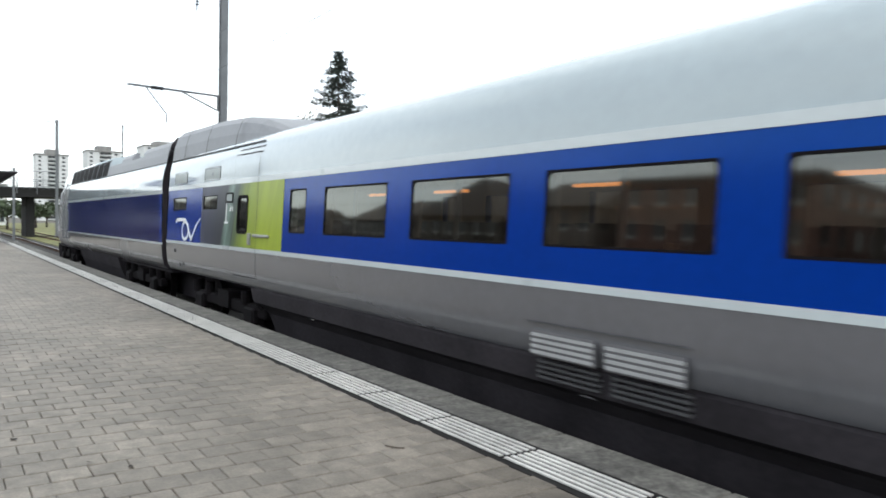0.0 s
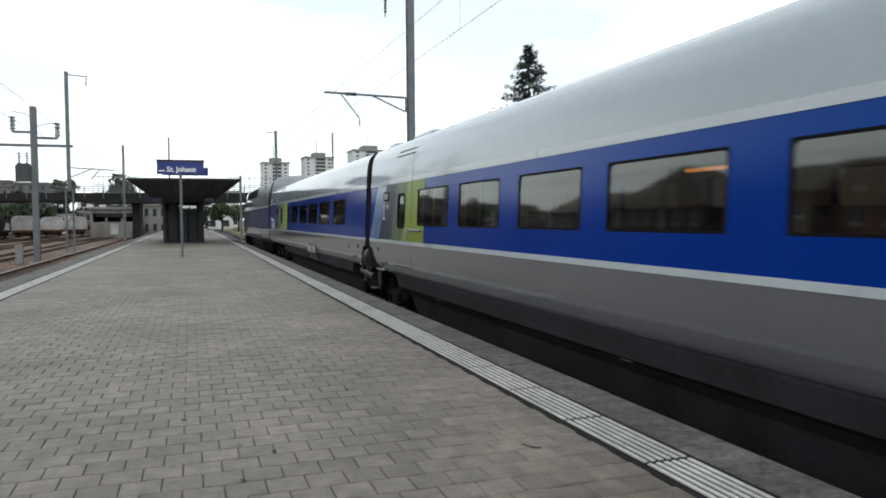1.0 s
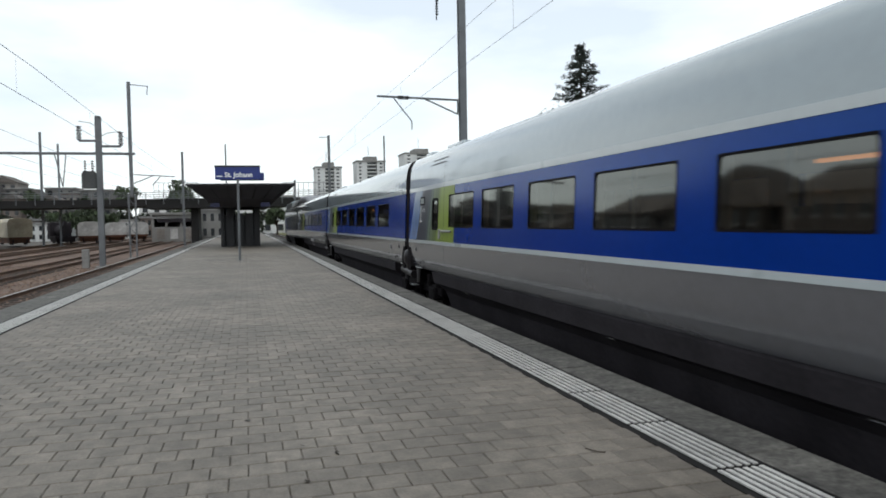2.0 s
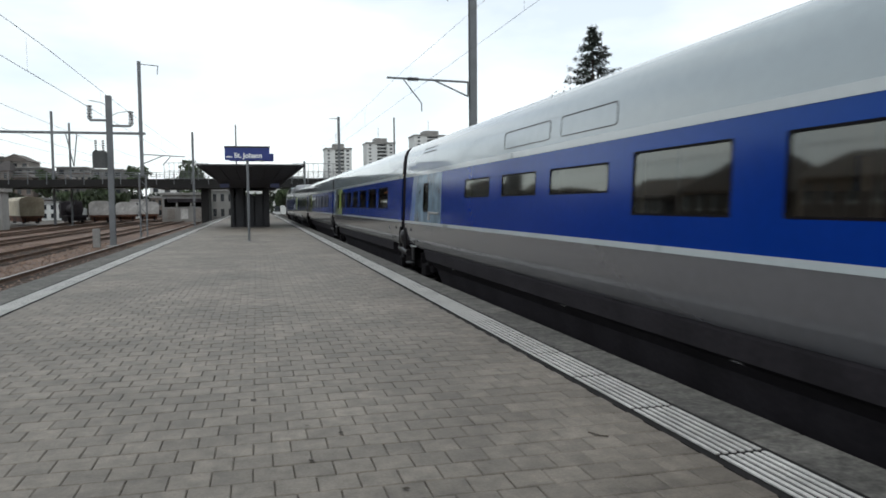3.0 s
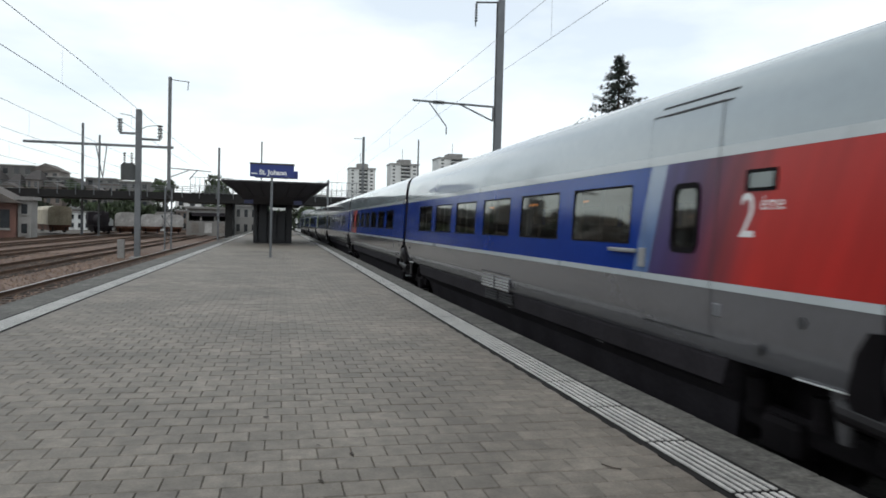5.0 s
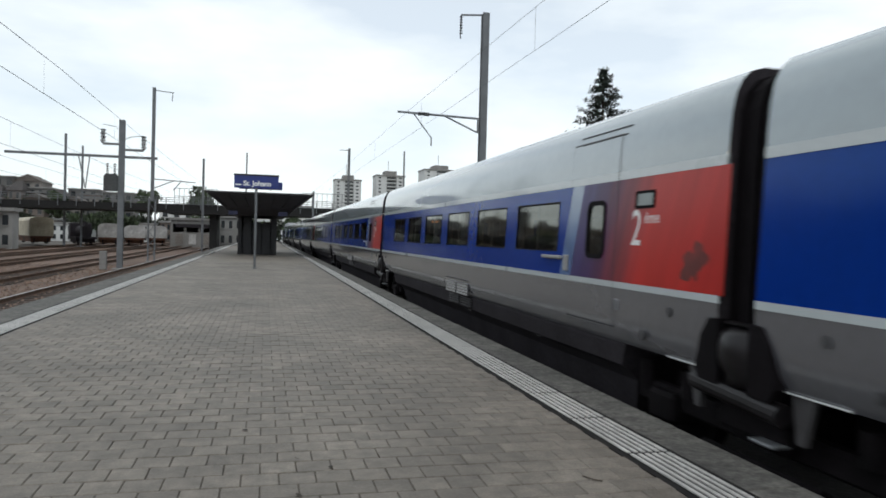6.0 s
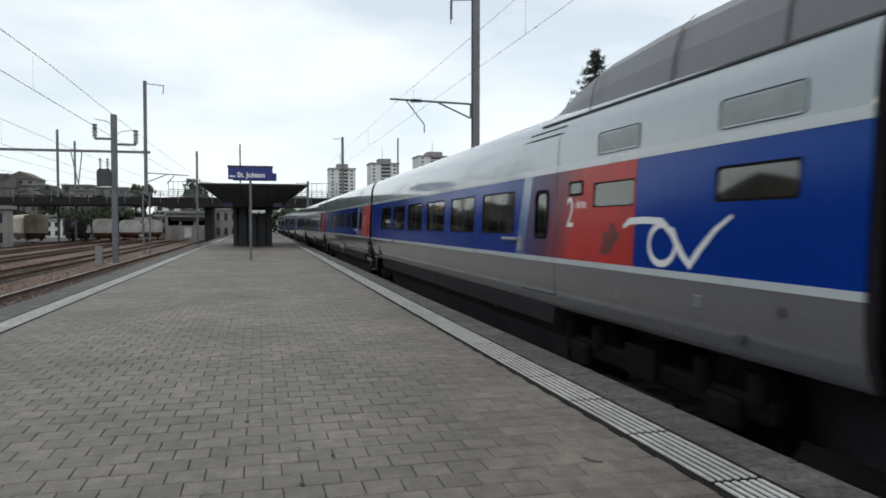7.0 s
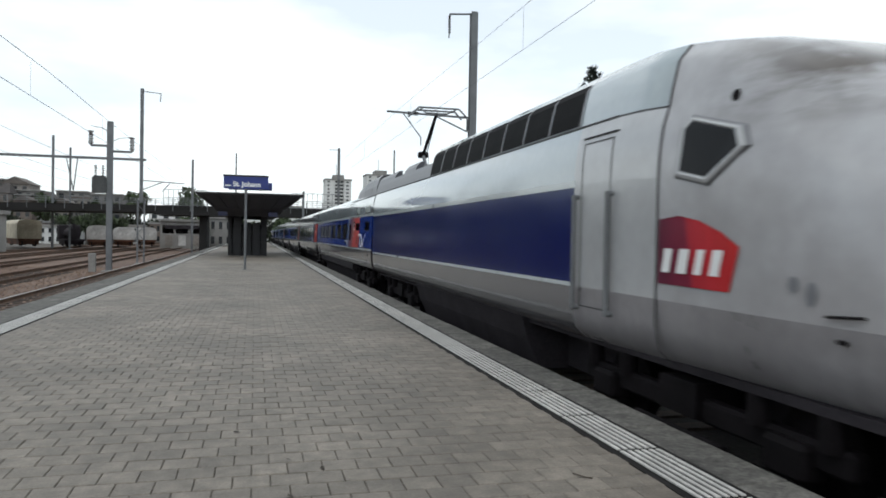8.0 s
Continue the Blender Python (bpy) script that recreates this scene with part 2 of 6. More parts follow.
PAVER = material("worn_concrete_paver", (0.181, 0.159, 0.133), 0.64, 0, 0.16, 55, 0.5, bump=0.004, second=(0.104, 0.090, 0.073), random_tone=0.15, place=True, blotch=0.24)
PAVER_FAR = material("worn_concrete_pavers_far", (0.181, 0.159, 0.133), 0.64, 0, 0.16, 55, 0.5, bump=0.004, second=(0.104, 0.090, 0.073), random_tone=0.15, island=True, place=True, blotch=0.24)
JOINT = material("sandy_dark_joint", (0.118, 0.104, 0.086), 0.95, 0, 0.3, 60, 1.5, place=True)
EDGE = material("weathered_edge_concrete", (0.115, 0.11, 0.10), 0.9, 0, 0.3, 22, 1.4, bump=0.006, second=(0.06, 0.058, 0.053), random_tone=0.1, place=True, blotch=0.4)
RIDGE = material("white_tactile_ridge", (0.56, 0.55, 0.525), 0.6, 0, 0.12, 60, 1.5, place=True, blotch=0.15)
CHANNEL = material("dark_tactile_channel", (0.018, 0.017, 0.017), 0.9, 0, 0.25, 50, 2, spec=0.2)
BALLAST = material("rusty_ballast", (0.165, 0.108, 0.079), 0.95, 0, 0.45, 18, 0.25, bump=0.03, second=(0.085, 0.054, 0.041))
# ballast colour lowered to hold the shade beneath the train
SHADED_BED = material("shade_darkened_ballast", (0.03, 0.026, 0.024), 0.95, 0, 0.45, 18, 0.25, bump=0.03, second=(0.015, 0.013, 0.012))
STONE = material("ballast_stone", (0.22, 0.15, 0.112), 0.9, 0, 0.2, 30, 1, random_tone=0.45, island=True)
RAIL = material("rusty_rail", (0.12, 0.07, 0.045), 0.75, 0.4, 0.25, 30, 2)
RAILTOP = material("polished_rail_head", (0.45, 0.44, 0.43), 0.3, 0.9, 0.1, 30, 2)
SLEEPER = material("dark_timber_sleeper", (0.07, 0.05, 0.04), 0.9, 0, 0.25, 25, 2)
MAST = material("galvanised_mast_steel", (0.17, 0.18, 0.19), 0.6, 0.3, 0.12, 30, 1.5)
DRUM = material("dark_grey_transformer_paint", (0.065, 0.068, 0.068), 0.6, 0, 0.15, 10, 1)
LITTER = material("dark_dry_leaf", (0.05, 0.04, 0.03), 0.9, 0, 0.3)
WIRE = material("dark_copper_wire", (0.10, 0.11, 0.11), 0.5, 0.6, 0.1)
CANOPY = material("black_brown_canopy_steel", (0.022, 0.022, 0.025), 0.6, 0, 0.15, 12, 1)
CANOPY_UNDER = material("dark_board_soffit", (0.045, 0.043, 0.05), 0.7, 0, 0.15, 12, 1)
SIGN_BLUE = material("station_sign_blue", (0.012, 0.03, 0.19), 0.35, 0, 0.06, 6, 1)
BOARD_BLUE = material("dark_blue_board", (0.010, 0.014, 0.07), 0.4, 0, 0.06, 6, 1)
BRIDGE = material("dark_bridge_steel", (0.013, 0.012, 0.012), 0.85, 0, 0.25, 5, 0.4)
CONCRETE = material("grey_concrete", (0.26, 0.255, 0.245), 0.85, 0, 0.12, 8, 0.35)
DARK_HOUSE = material("dull_grey_house_wall", (0.15, 0.145, 0.14), 0.9, 0, 0.2, 3, 0.2)
SHED = material("weathered_shed_boards", (0.085, 0.072, 0.06), 0.9, 0, 0.25, 6, 0.4)
PALE_WALL = material("pale_render_wall", (0.62, 0.63, 0.62), 0.85, 0, 0.06, 3, 0.15)
HAZY_WALL = material("weathered_beige_render", (0.27, 0.245, 0.225), 0.9, 0, 0.2, 3, 0.2)
WARM_WALL = material("dull_brown_render", (0.19, 0.155, 0.135), 0.9, 0, 0.2, 3, 0.2)
WINDOW_DARK = material("dark_window_glass", (0.035, 0.04, 0.045), 0.15, 0, 0.2, 2, 0.3)
SHED_ROOF = material("weathered_brown_shed_roof", (0.13, 0.112, 0.10), 0.85, 0, 0.2, 8, 0.4)
BRICK = material("red_brick_wall", (0.165, 0.088, 0.07), 0.9, 0, 0.2, 10, 0.4)
ROOF = material("brown_tile_roof", (0.06, 0.052, 0.05), 0.85, 0, 0.2, 8, 0.4)
CREAM = material("cream_wagon_paint", (0.52, 0.47, 0.36), 0.6, 0, 0.15, 6, 0.6, second=(0.34, 0.29, 0.21))
WHITE_WAGON = material("dirty_white_wagon", (0.55, 0.55, 0.54), 0.7, 0, 0.15, 5, 0.6, second=(0.32, 0.31, 0.30))
RUST = material("rust_brown_paint", (0.14, 0.06, 0.035), 0.85, 0, 0.3, 8, 0.8)
HEDGE = material("dark_shrub_leaves", (0.028, 0.038, 0.02), 0.85, 0, 0.3, 4, 0.4, random_tone=0.5, island=True)
BARK = material("dark_bark", (0.06, 0.045, 0.035), 0.95, 0, 0.3, 20, 2)
NEEDLES = material("dark_conifer_needles", (0.016, 0.03, 0.02), 0.8, 0, 0.3, 4, 0.5, random_tone=0.4, island=True)
LEAVES = material("summer_leaves", (0.05, 0.075, 0.03), 0.75, 0, 0.3, 4, 0.4, random_tone=0.45, island=True)
GRASS = material("yellow_green_grass", (0.17, 0.17, 0.05), 0.9, 0, 0.3, 8, 0.6)
EARTH = material("grey_brown_yard_ground", (0.10, 0.085, 0.07), 0.95, 0, 0.3, 3, 0.08)


def add_soot(m):
    """Brown soot streaks drawn back over the crown of the nose."""
    n, l = m.node_tree.nodes, m.node_tree.links
    b = n["Principled BSDF"]
    old = b.inputs["Base Color"].links[0].from_socket
    tc, sep, mp, nz = n.new("ShaderNodeTexCoord"), n.new("ShaderNodeSeparateXYZ"), n.new("ShaderNodeMapping"), n.new("ShaderNodeTexNoise")
    mp.inputs["Scale"].default_value = (1.6, 0.55, 2.6)
    nz.inputs["Scale"].default_value, nz.inputs["Detail"].default_value, nz.inputs["Roughness"].default_value = 1.5, 7, 0.6
    l.new(tc.outputs["Object"], sep.inputs[0])
    l.new(tc.outputs["Object"], mp.inputs[0])
    l.new(mp.outputs[0], nz.inputs["Vector"])
    streak = n.new("ShaderNodeMapRange")
    streak.inputs["From Min"].default_value, streak.inputs["From Max"].default_value = 0.38, 0.58
    l.new(nz.outputs[0], streak.inputs[0])
    last = streak.outputs[0]
    for axis, lo, hi in (("Y", -18.0, -19.5), ("Z", 2.45, 2.75)):
        r, times = n.new("ShaderNodeMapRange"), n.new("ShaderNodeMath")
        r.inputs["From Min"].default_value, r.inputs["From Max"].default_value = lo, hi
        times.operation = "MULTIPLY"
        l.new(sep.outputs[axis], r.inputs[0])
        l.new(last, times.inputs[0])
        l.new(r.outputs[0], times.inputs[1])
        last = times.outputs[0]
    mix = n.new("ShaderNodeMix")
    mix.data_type = "RGBA"
    mix.inputs["B"].default_value = (0.07, 0.055, 0.045, 1)
    l.new(last, mix.inputs["Factor"])
    l.new(old, mix.inputs["A"])
    l.new(mix.outputs["Result"], b.inputs["Base Color"])


add_soot(NOSE)


# ---- mesh helpers ----
def link(name, bm, mat, smooth=False):
    me = bpy.data.meshes.new(name)
    bm.to_mesh(me)
    bm.free()
    me.materials.append(mat)
    if smooth:
        for p in me.polygons:
            p.use_smooth = True
    return new(name, me)


def part(name, bm, mat, parent, label="", smooth=False):
    """One mesh part under a thing or under a part of it."""
    ob = link(name, bm, mat, smooth)
    ob.parent = parent
    return tagged(ob, label)


def thing(name, label, category, at=(0, 0, 0), group=""):
    ob = new(name)
    ob.location = at
    ob.empty_display_size = 0.2
    return tagged(ob, label, category, group)


def solid(name, bm, mat, label, category, group="", kind="", smooth=False):
    return tagged(link(name, bm, mat, smooth), label, category, group, kind)


def box(bm, x0, x1, y0, y1, z0, z1):
    v = [bm.verts.new((x, y, z)) for x in (x0, x1) for y in (y0, y1) for z in (z0, z1)]
    for f in ((0, 1, 3, 2), (4, 6, 7, 5), (0, 4, 5, 1), (2, 3, 7, 6), (0, 2, 6, 4), (1, 5, 7, 3)):
        bm.faces.new([v[i] for i in f])
    return v


def boxes(*rows):
    bm = bmesh.new()
    for r in rows:
        box(bm, *r)
    return bm


def soft_box(x0, x1, y0, y1, z0, z1, r=0.02, segments=2):
    bm = boxes((x0, x1, y0, y1, z0, z1))
    bmesh.ops.bevel(bm, geom=list(bm.edges), offset=r, segments=segments, affect="EDGES", profile=0.5)
    return bm


def rod(bm, a, b, r, sides=8, r2=None):
    """A round bar from a to b."""
    a, b = Vector(a), Vector(b)
    q = (b - a).to_track_quat("Z", "Y")
    r2 = r if r2 is None else r2
    rings = []
    for c, k in ((a, r), (b, r2)):
        rings.append([bm.verts.new(c + q @ Vector((k * math.cos(i * math.tau / sides), k * math.sin(i * math.tau / sides), 0))) for i in range(sides)])
    for i in range(sides):
        j = (i + 1) % sides
        bm.faces.new((rings[0][i], rings[0][j], rings[1][j], rings[1][i]))
    bm.faces.new(rings[0][::-1])
    bm.faces.new(rings[1])


def rods(r, *pairs, sides=8):
    bm = bmesh.new()
    for a, b in pairs:
        rod(bm, a, b, r, sides)
    return bm


def beam(bm, a, b, w, h):
    """A square bar from a to b."""
    a, b = Vector(a), Vector(b)
    q = (b - a).to_track_quat("Z", "X")
    rings = [[bm.verts.new(c + q @ Vector((sx * h / 2, sy * w / 2, 0))) for sx, sy in ((-1, -1), (1, -1), (1, 1), (-1, 1))] for c in (a, b)]
    for i in range(4):
        j = (i + 1) % 4
        bm.faces.new((rings[0][i], rings[0][j], rings[1][j], rings[1][i]))
    bm.faces.new(rings[0][::-1])
    bm.faces.new(rings[1])


def loft(rows, caps=True):
    """A skin through equal-length rows of points."""
    bm = bmesh.new()
    vs = [[bm.verts.new(p) for p in row] for row in rows]
    for a, b in zip(vs, vs[1:]):
        for i in range(len(a) - 1):
            bm.faces.new((a[i], a[i + 1], b[i + 1], b[i]))
    if caps:
        bm.faces.new(vs[0])
        bm.faces.new(vs[-1][::-1])
    bmesh.ops.recalc_face_normals(bm, faces=bm.faces)
    return bm


def extrude_profile(profile, y0, y1):
    return loft([[(x, y, z) for x, z in profile + profile[:1]] for y in (y0, y1)])


def rounded(u0, u1, z0, z1, r, n=4):
    pts = []
    for cu, cz, a0 in ((u1 - r, z1 - r, 0), (u0 + r, z1 - r, 90), (u0 + r, z0 + r, 180), (u1 - r, z0 + r, 270)):
        for i in range(n + 1):
            a = radians(a0 + 90 * i / n)
            pts.append((cu + r * math.cos(a), cz + r * math.sin(a)))
    return pts


# ---- train ----
TRACK_X = 5.22
HALF = 1.45
SPEED, START = 20.25, 17.80
SIDE = [(-1.35, 0.50), (-1.41, 0.62), (-1.445, 0.82), (-1.45, 1.10)]
ROOF_LINE = [(-1.45, 2.35), (-1.445, 2.50), (-1.428, 2.70), (-1.395, 2.86), (-1.34, 2.97), (-1.265, 3.045), (-1.13, 3.085), (-0.9, 3.105), (-0.4, 3.12), (0, 3.125)]


def both_sides(half):
    return half + [(-x, z) for x, z in half[::-1] if x]


def panel(u0, u1, z0, z1, x, holes=(), thick=0.03, shear0=0.0, shear1=0.0, d=-1, cut_z=()):
    """A flat side panel at x between u0 and u1 with rectangular holes (ua, ub, za, zb) through it. The ends may lean."""
    us = sorted({u0, u1, *(h[0] for h in holes), *(h[1] for h in holes)})
    zs = sorted({z0, z1, *(h[2] for h in holes), *(h[3] for h in holes), *cut_z})
    bm = bmesh.new()
    grid = {}

    def vert(i, j, k):
        if (i, j, k) not in grid:
            lean = shear0 if i == 0 else shear1 if i == len(us) - 1 else 0
            grid[i, j, k] = bm.verts.new((x + k * thick, d * (us[i] + lean * (zs[j] - z0)), zs[j]))
        return grid[i, j, k]

    def full(i, j):
        if not (0 <= i < len(us) - 1 and 0 <= j < len(zs) - 1):
            return False
        cu, cz = (us[i] + us[i + 1]) / 2, (zs[j] + zs[j + 1]) / 2
        return not any(h[0] < cu < h[1] and h[2] < cz < h[3] for h in holes)

    for i in range(len(us) - 1):
        for j in range(len(zs) - 1):
            if not full(i, j):
                continue
            for k in (0, 1):
                bm.faces.new([vert(i, j, k), vert(i + 1, j, k), vert(i + 1, j + 1, k), vert(i, j + 1, k)])
            for (a, b), other in (((0, 0), (1, 0)), (i, j - 1)), (((0, 1), (1, 1)), (i, j + 1)), (((0, 0), (0, 1)), (i - 1, j)), (((1, 0), (1, 1)), (i + 1, j)):
                if not full(*other):
                    p, q = (i + a[0], j + a[1]), (i + b[0], j + b[1])
                    bm.faces.new([vert(*p, 0), vert(*q, 0), vert(*q, 1), vert(*p, 1)])
    bmesh.ops.recalc_face_normals(bm, faces=bm.faces)
    return bm


def ring(u0, u1, z0, z1, r, width, x0, x1, d=-1, inner_r=None):
    """A rounded frame between two rounded rectangles, from depth x0 to x1."""
    outer = rounded(u0, u1, z0, z1, r)
    inner = rounded(u0 + width, u1 - width, z0 + width, z1 - width, max(0.01, r - width * 0.5) if inner_r is None else inner_r)
    bm = bmesh.new()
    loops = [[bm.verts.new((x, d * u, z)) for u, z in pts] for pts, x in ((outer, x1), (outer, x0), (inner, x0), (inner, x1))]
    n = len(outer)
    for a, b in zip(loops, loops[1:]):
        for i in range(n):
            j = (i + 1) % n
            bm.faces.new((a[i], a[j], b[j], b[i]))
    bmesh.ops.recalc_face_normals(bm, faces=bm.faces)
    return bm


def plate(points, x, thick=0.004, d=-1):
    """A thin flat shape on the car's side."""
    bm = bmesh.new()
    rows = [[bm.verts.new((x + k, d * u, z)) for u, z in points] for k in (0, -thick)]
    n = len(points)
    for i in range(n):
        j = (i + 1) % n
        bm.faces.new((rows[0][i], rows[0][j], rows[1][j], rows[1][i]))
    bm.faces.new(rows[1])
    bm.faces.new(rows[0][::-1])
    bmesh.ops.recalc_face_normals(bm, faces=bm.faces)
    return bm


def pane_face(points, x, facing=-1, d=-1):
    """One sheet of glass whose face looks towards facing along x."""
    bm = bmesh.new()
    low = min(z for u, z in points)
    f = bm.faces.new([bm.verts.new((x + 0.008 * (z - low), d * u, z)) for u, z in points])
    f.normal_update()
    if f.normal.x * facing < 0:
        f.normal_flip()
    return bm


def on_roof(bm):
    """Lays a flat outline against the leaning foot of the roof."""
    for v in bm.verts:
        for (xa, za), (xb, zb) in zip(ROOF_LINE, ROOF_LINE[1:]):
            if za <= v.co.z <= zb:
                v.co.x += xa + (xb - xa) * (v.co.z - za) / (zb - za) + HALF
                break
    return bm


def stroke(points, w, x, thick=0.005, d=-1):
    """A painted ribbon along points (u, z, relative width)."""
    bm = bmesh.new()
    left, right = [], []
    for i, (u, z, k) in enumerate(points):
        a, b = points[max(0, i - 1)], points[min(len(points) - 1, i + 1)]
        t = Vector((b[0] - a[0], b[1] - a[1])).normalized()
        left.append((u - t.y * w * k / 2, z + t.x * w * k / 2))
        right.append((u + t.y * w * k / 2, z - t.x * w * k / 2))
    rows = [[bm.verts.new((x - k, d * p[0], p[1])) for p in (a, b)] for a, b in zip(left, right) for k in (thick,)]
    back = [[bm.verts.new((x, d * p[0], p[1])) for p in (a, b)] for a, b in zip(left, right)]
    for i in range(len(rows) - 1):
        bm.faces.new((rows[i][0], rows[i + 1][0], rows[i + 1][1], rows[i][1]))
        bm.faces.new((rows[i][0], rows[i + 1][0], back[i + 1][0], back[i][0]))
        bm.faces.new((rows[i][1], rows[i + 1][1], back[i + 1][1], back[i][1]))
    bmesh.ops.recalc_face_normals(bm, faces=bm.faces)
    return bm


def window(car, u0, u1, z0, z1, d=-1, glass=None, divider=False, x=-HALF):
    w = part("window", ring(u0 - 0.008, u1 + 0.008, z0 - 0.008, z1 + 0.008, 0.02, 0.022, x - 0.002, x + 0.03, d, 0.05), BLACK, car)
    part("pane", pane_face(rounded(u0 + 0.01, u1 - 0.01, z0 + 0.01, z1 - 0.01, 0.05), x + 0.006, -1, d), glass or GLASS, w).visible_shadow = False
    if divider:
        c = (u0 + u1) / 2
        part("divider", boxes((x + 0.02, x + 0.045, min(d * (c - 0.03), d * (c + 0.03)), max(d * (c - 0.03), d * (c + 0.03)), z0, z1)), STEEL, w)
    return w


def ubox(u0, u1, x0, x1, z0, z1, d=-1):
    return (x0, x1, min(d * u0, d * u1), max(d * u0, d * u1), z0, z1)


def text(car, words, u, z, size, x=-HALF - 0.004, mat=None, name="lettering", stretch=1.0):
    """Flat lettering on the platform side, read from the platform."""
    cu = bpy.data.curves.new(name, "FONT")
    cu.body, cu.size, cu.extrude, cu.resolution_u, cu.offset = words, size, 0.002, 3, 0.004 * size
    tmp = bpy.data.objects.new(name, cu)
    scene.collection.objects.link(tmp)
    me = bpy.data.meshes.new_from_object(tmp.evaluated_get(bpy.context.evaluated_depsgraph_get()))
    bpy.data.objects.remove(tmp)
    me.transform(Matrix.Translation((x, -u, z)) @ Euler((radians(90), 0, radians(-90))).to_matrix().to_4x4() @ Matrix.Diagonal((stretch, 1, 1, 1)))
    me.materials.clear()
    me.materials.append(mat or LETTER)
    ob = new(name, me)
    ob.parent = car
    return ob


def bogie(car, u, axle=3.0, d=-1):
    """A two-axle bogie centred at u: side frames, springs, brake gear; wheelsets turn on it."""
    top = 0.36
    b = part("bogie", boxes(ubox(u - 0.32, u + 0.32, -1.2, 1.2, -0.05, 0.28, d)), BOGIE, car)
    for x0 in (-1.14, 0.98):
        part("side_frame", soft_box(*ubox(u - 2.1, u + 2.1, x0, x0 + 0.16, -0.08, 0.14, d), 0.03, 1), BOGIE, b)
    for k in (-1, 1):
        c = u + k * axle / 2
        part("axle_box", soft_box(*ubox(c - 0.24, c + 0.24, -1.24, -0.96, -0.2, 0.1, d), 0.04, 1), BOGIE, b)
        for j in (-0.4, 0.4):
            part("coil_spring", rods(0.1, ((-1.12, d * (c + j), 0.1), (-1.12, d * (c + j), top)), sides=10), BOGIE, b)
    part("brake_rod", rods(0.05, ((-1.2, d * (u - 0.75), -0.22), (-1.2, d * (u + 0.75), -0.22))), BOGIE, b)
    for k in (-1, 1):
        c = d * (u + k * axle / 2)
        bm = bmesh.new()
        for sx in (-1, 1):
            rod(bm, (sx * 0.72, 0, 0), (sx * 0.86, 0, 0), 0.46, 24)
            rod(bm, (sx * 0.86, 0, 0), (sx * 0.90, 0, 0), 0.36, 24, 0.2)
            box(bm, min(sx * 0.9, sx * 0.915), max(sx * 0.9, sx * 0.915), -0.16, 0.16, -0.05, 0.05)
        rod(bm, (-1.05, 0, 0), (1.05, 0, 0), 0.09, 12)
        w = part("wheelset", bm, BOGIE, car)
        w.location = (0, c, -0.06)
        WHEELS.append((w, c))
    return b


def gangway(car, u, low=True, d=-1):
    """Black ring between two cars, with the flared bearing cover of the shared bogie below it."""
    prof = both_sides([(-1.25, 0.45), (-1.33, 0.75), (-1.35, 2.35), (-1.33, 2.70), (-1.28, 2.86), (-1.19, 2.96), (-1.0, 3.02), (-0.5, 3.04), (0, 3.05)])
    part("gangway_bellows", loft([[(x, d * v, z) for x, z in prof + prof[:1]] for v in (u - 0.24, u + 0.24)]), BLACK, car, "black rubber bellows ring")
    for k in (-0.2, 0, 0.2):
        rib = [(x * 1.02, z + 0.01) for x, z in prof]
        part("bellows_rib", loft([[(x, d * v, z) for x, z in rib + rib[:1]] for v in (u + k - 0.025, u + k + 0.025)]), BLACK, car)
    if low:
        cover = None
        for k in (-1, 1):
            cheek = [(u + k * 0.20, 0.98), (u + k * 0.34, 0.97), (u + k * 0.45, 0.82), (u + k * 0.52, 0.52), (u + k * 0.46, 0.42), (u + k * 0.20, 0.42)]
            made = part("bearing_cover", plate(cheek, -1.10, 0.375, d), BLACK, car, "black moulded cover over the shared bogie")
            cover = cover or made
        # bulging air spring between the cheeks, on a round cross tube
        rings = []
        for k, z in ((0.20, 0.93), (0.34, 0.91), (0.40, 0.86), (0.43, 0.76), (0.43, 0.66), (0.40, 0.58), (0.36, 0.52), (0.36, 0.45)):
            rings.append([(-1.14 + k * 0.92 * math.cos(i * math.tau / 20), d * (u + k * 0.86 * math.sin(i * math.tau / 20)), z) for i in range(21)])
        part("air_spring", loft(rings), SPRING, cover, "bulging black rubber air spring", smooth=True)
        part("spring_plate", soft_box(*ubox(u - 0.2, u + 0.2, -1.42, -1.1, 0.93, 0.96, d), 0.012, 1), BOGIE, cover)
        part("cross_tube", rods(0.09, ((-1.40, d * (u - 0.60), 0.40), (-1.40, d * (u + 0.54), 0.33)), sides=14), SPRING, cover, "round dark cross tube")
        part("bearing_beam", soft_box(*ubox(u - 0.44, u + 0.44, -1.30, -1.0, 0.02, 0.43, d), 0.05, 2), BOGIE, cover)
        part("foot_step", soft_box(*ubox(u + 0.16, u + 0.44, -1.42, -1.24, 0.05, 0.08, d), 0.012, 1), MAST, cover, "small worn steel step")
        for k in (-1, 1):
            part("hanger_plate", plate([(u + k * 0.56, 0.50), (u + k * 0.80, 0.50), (u + k * 0.70, 0.14), (u + k * 0.62, 0.14)], -1.30, 0.05, d), HANGER, cover, "dull grey tapering hanger plate")
            part("body_lip", boxes(ubox(min(u + k * 0.45, u + k * 1.15), max(u + k * 0.45, u + k * 1.15), -1.375, -1.36, 0.502, 0.512, d)), LETTER, cover)
        bogie(car, u, 3.0, d)


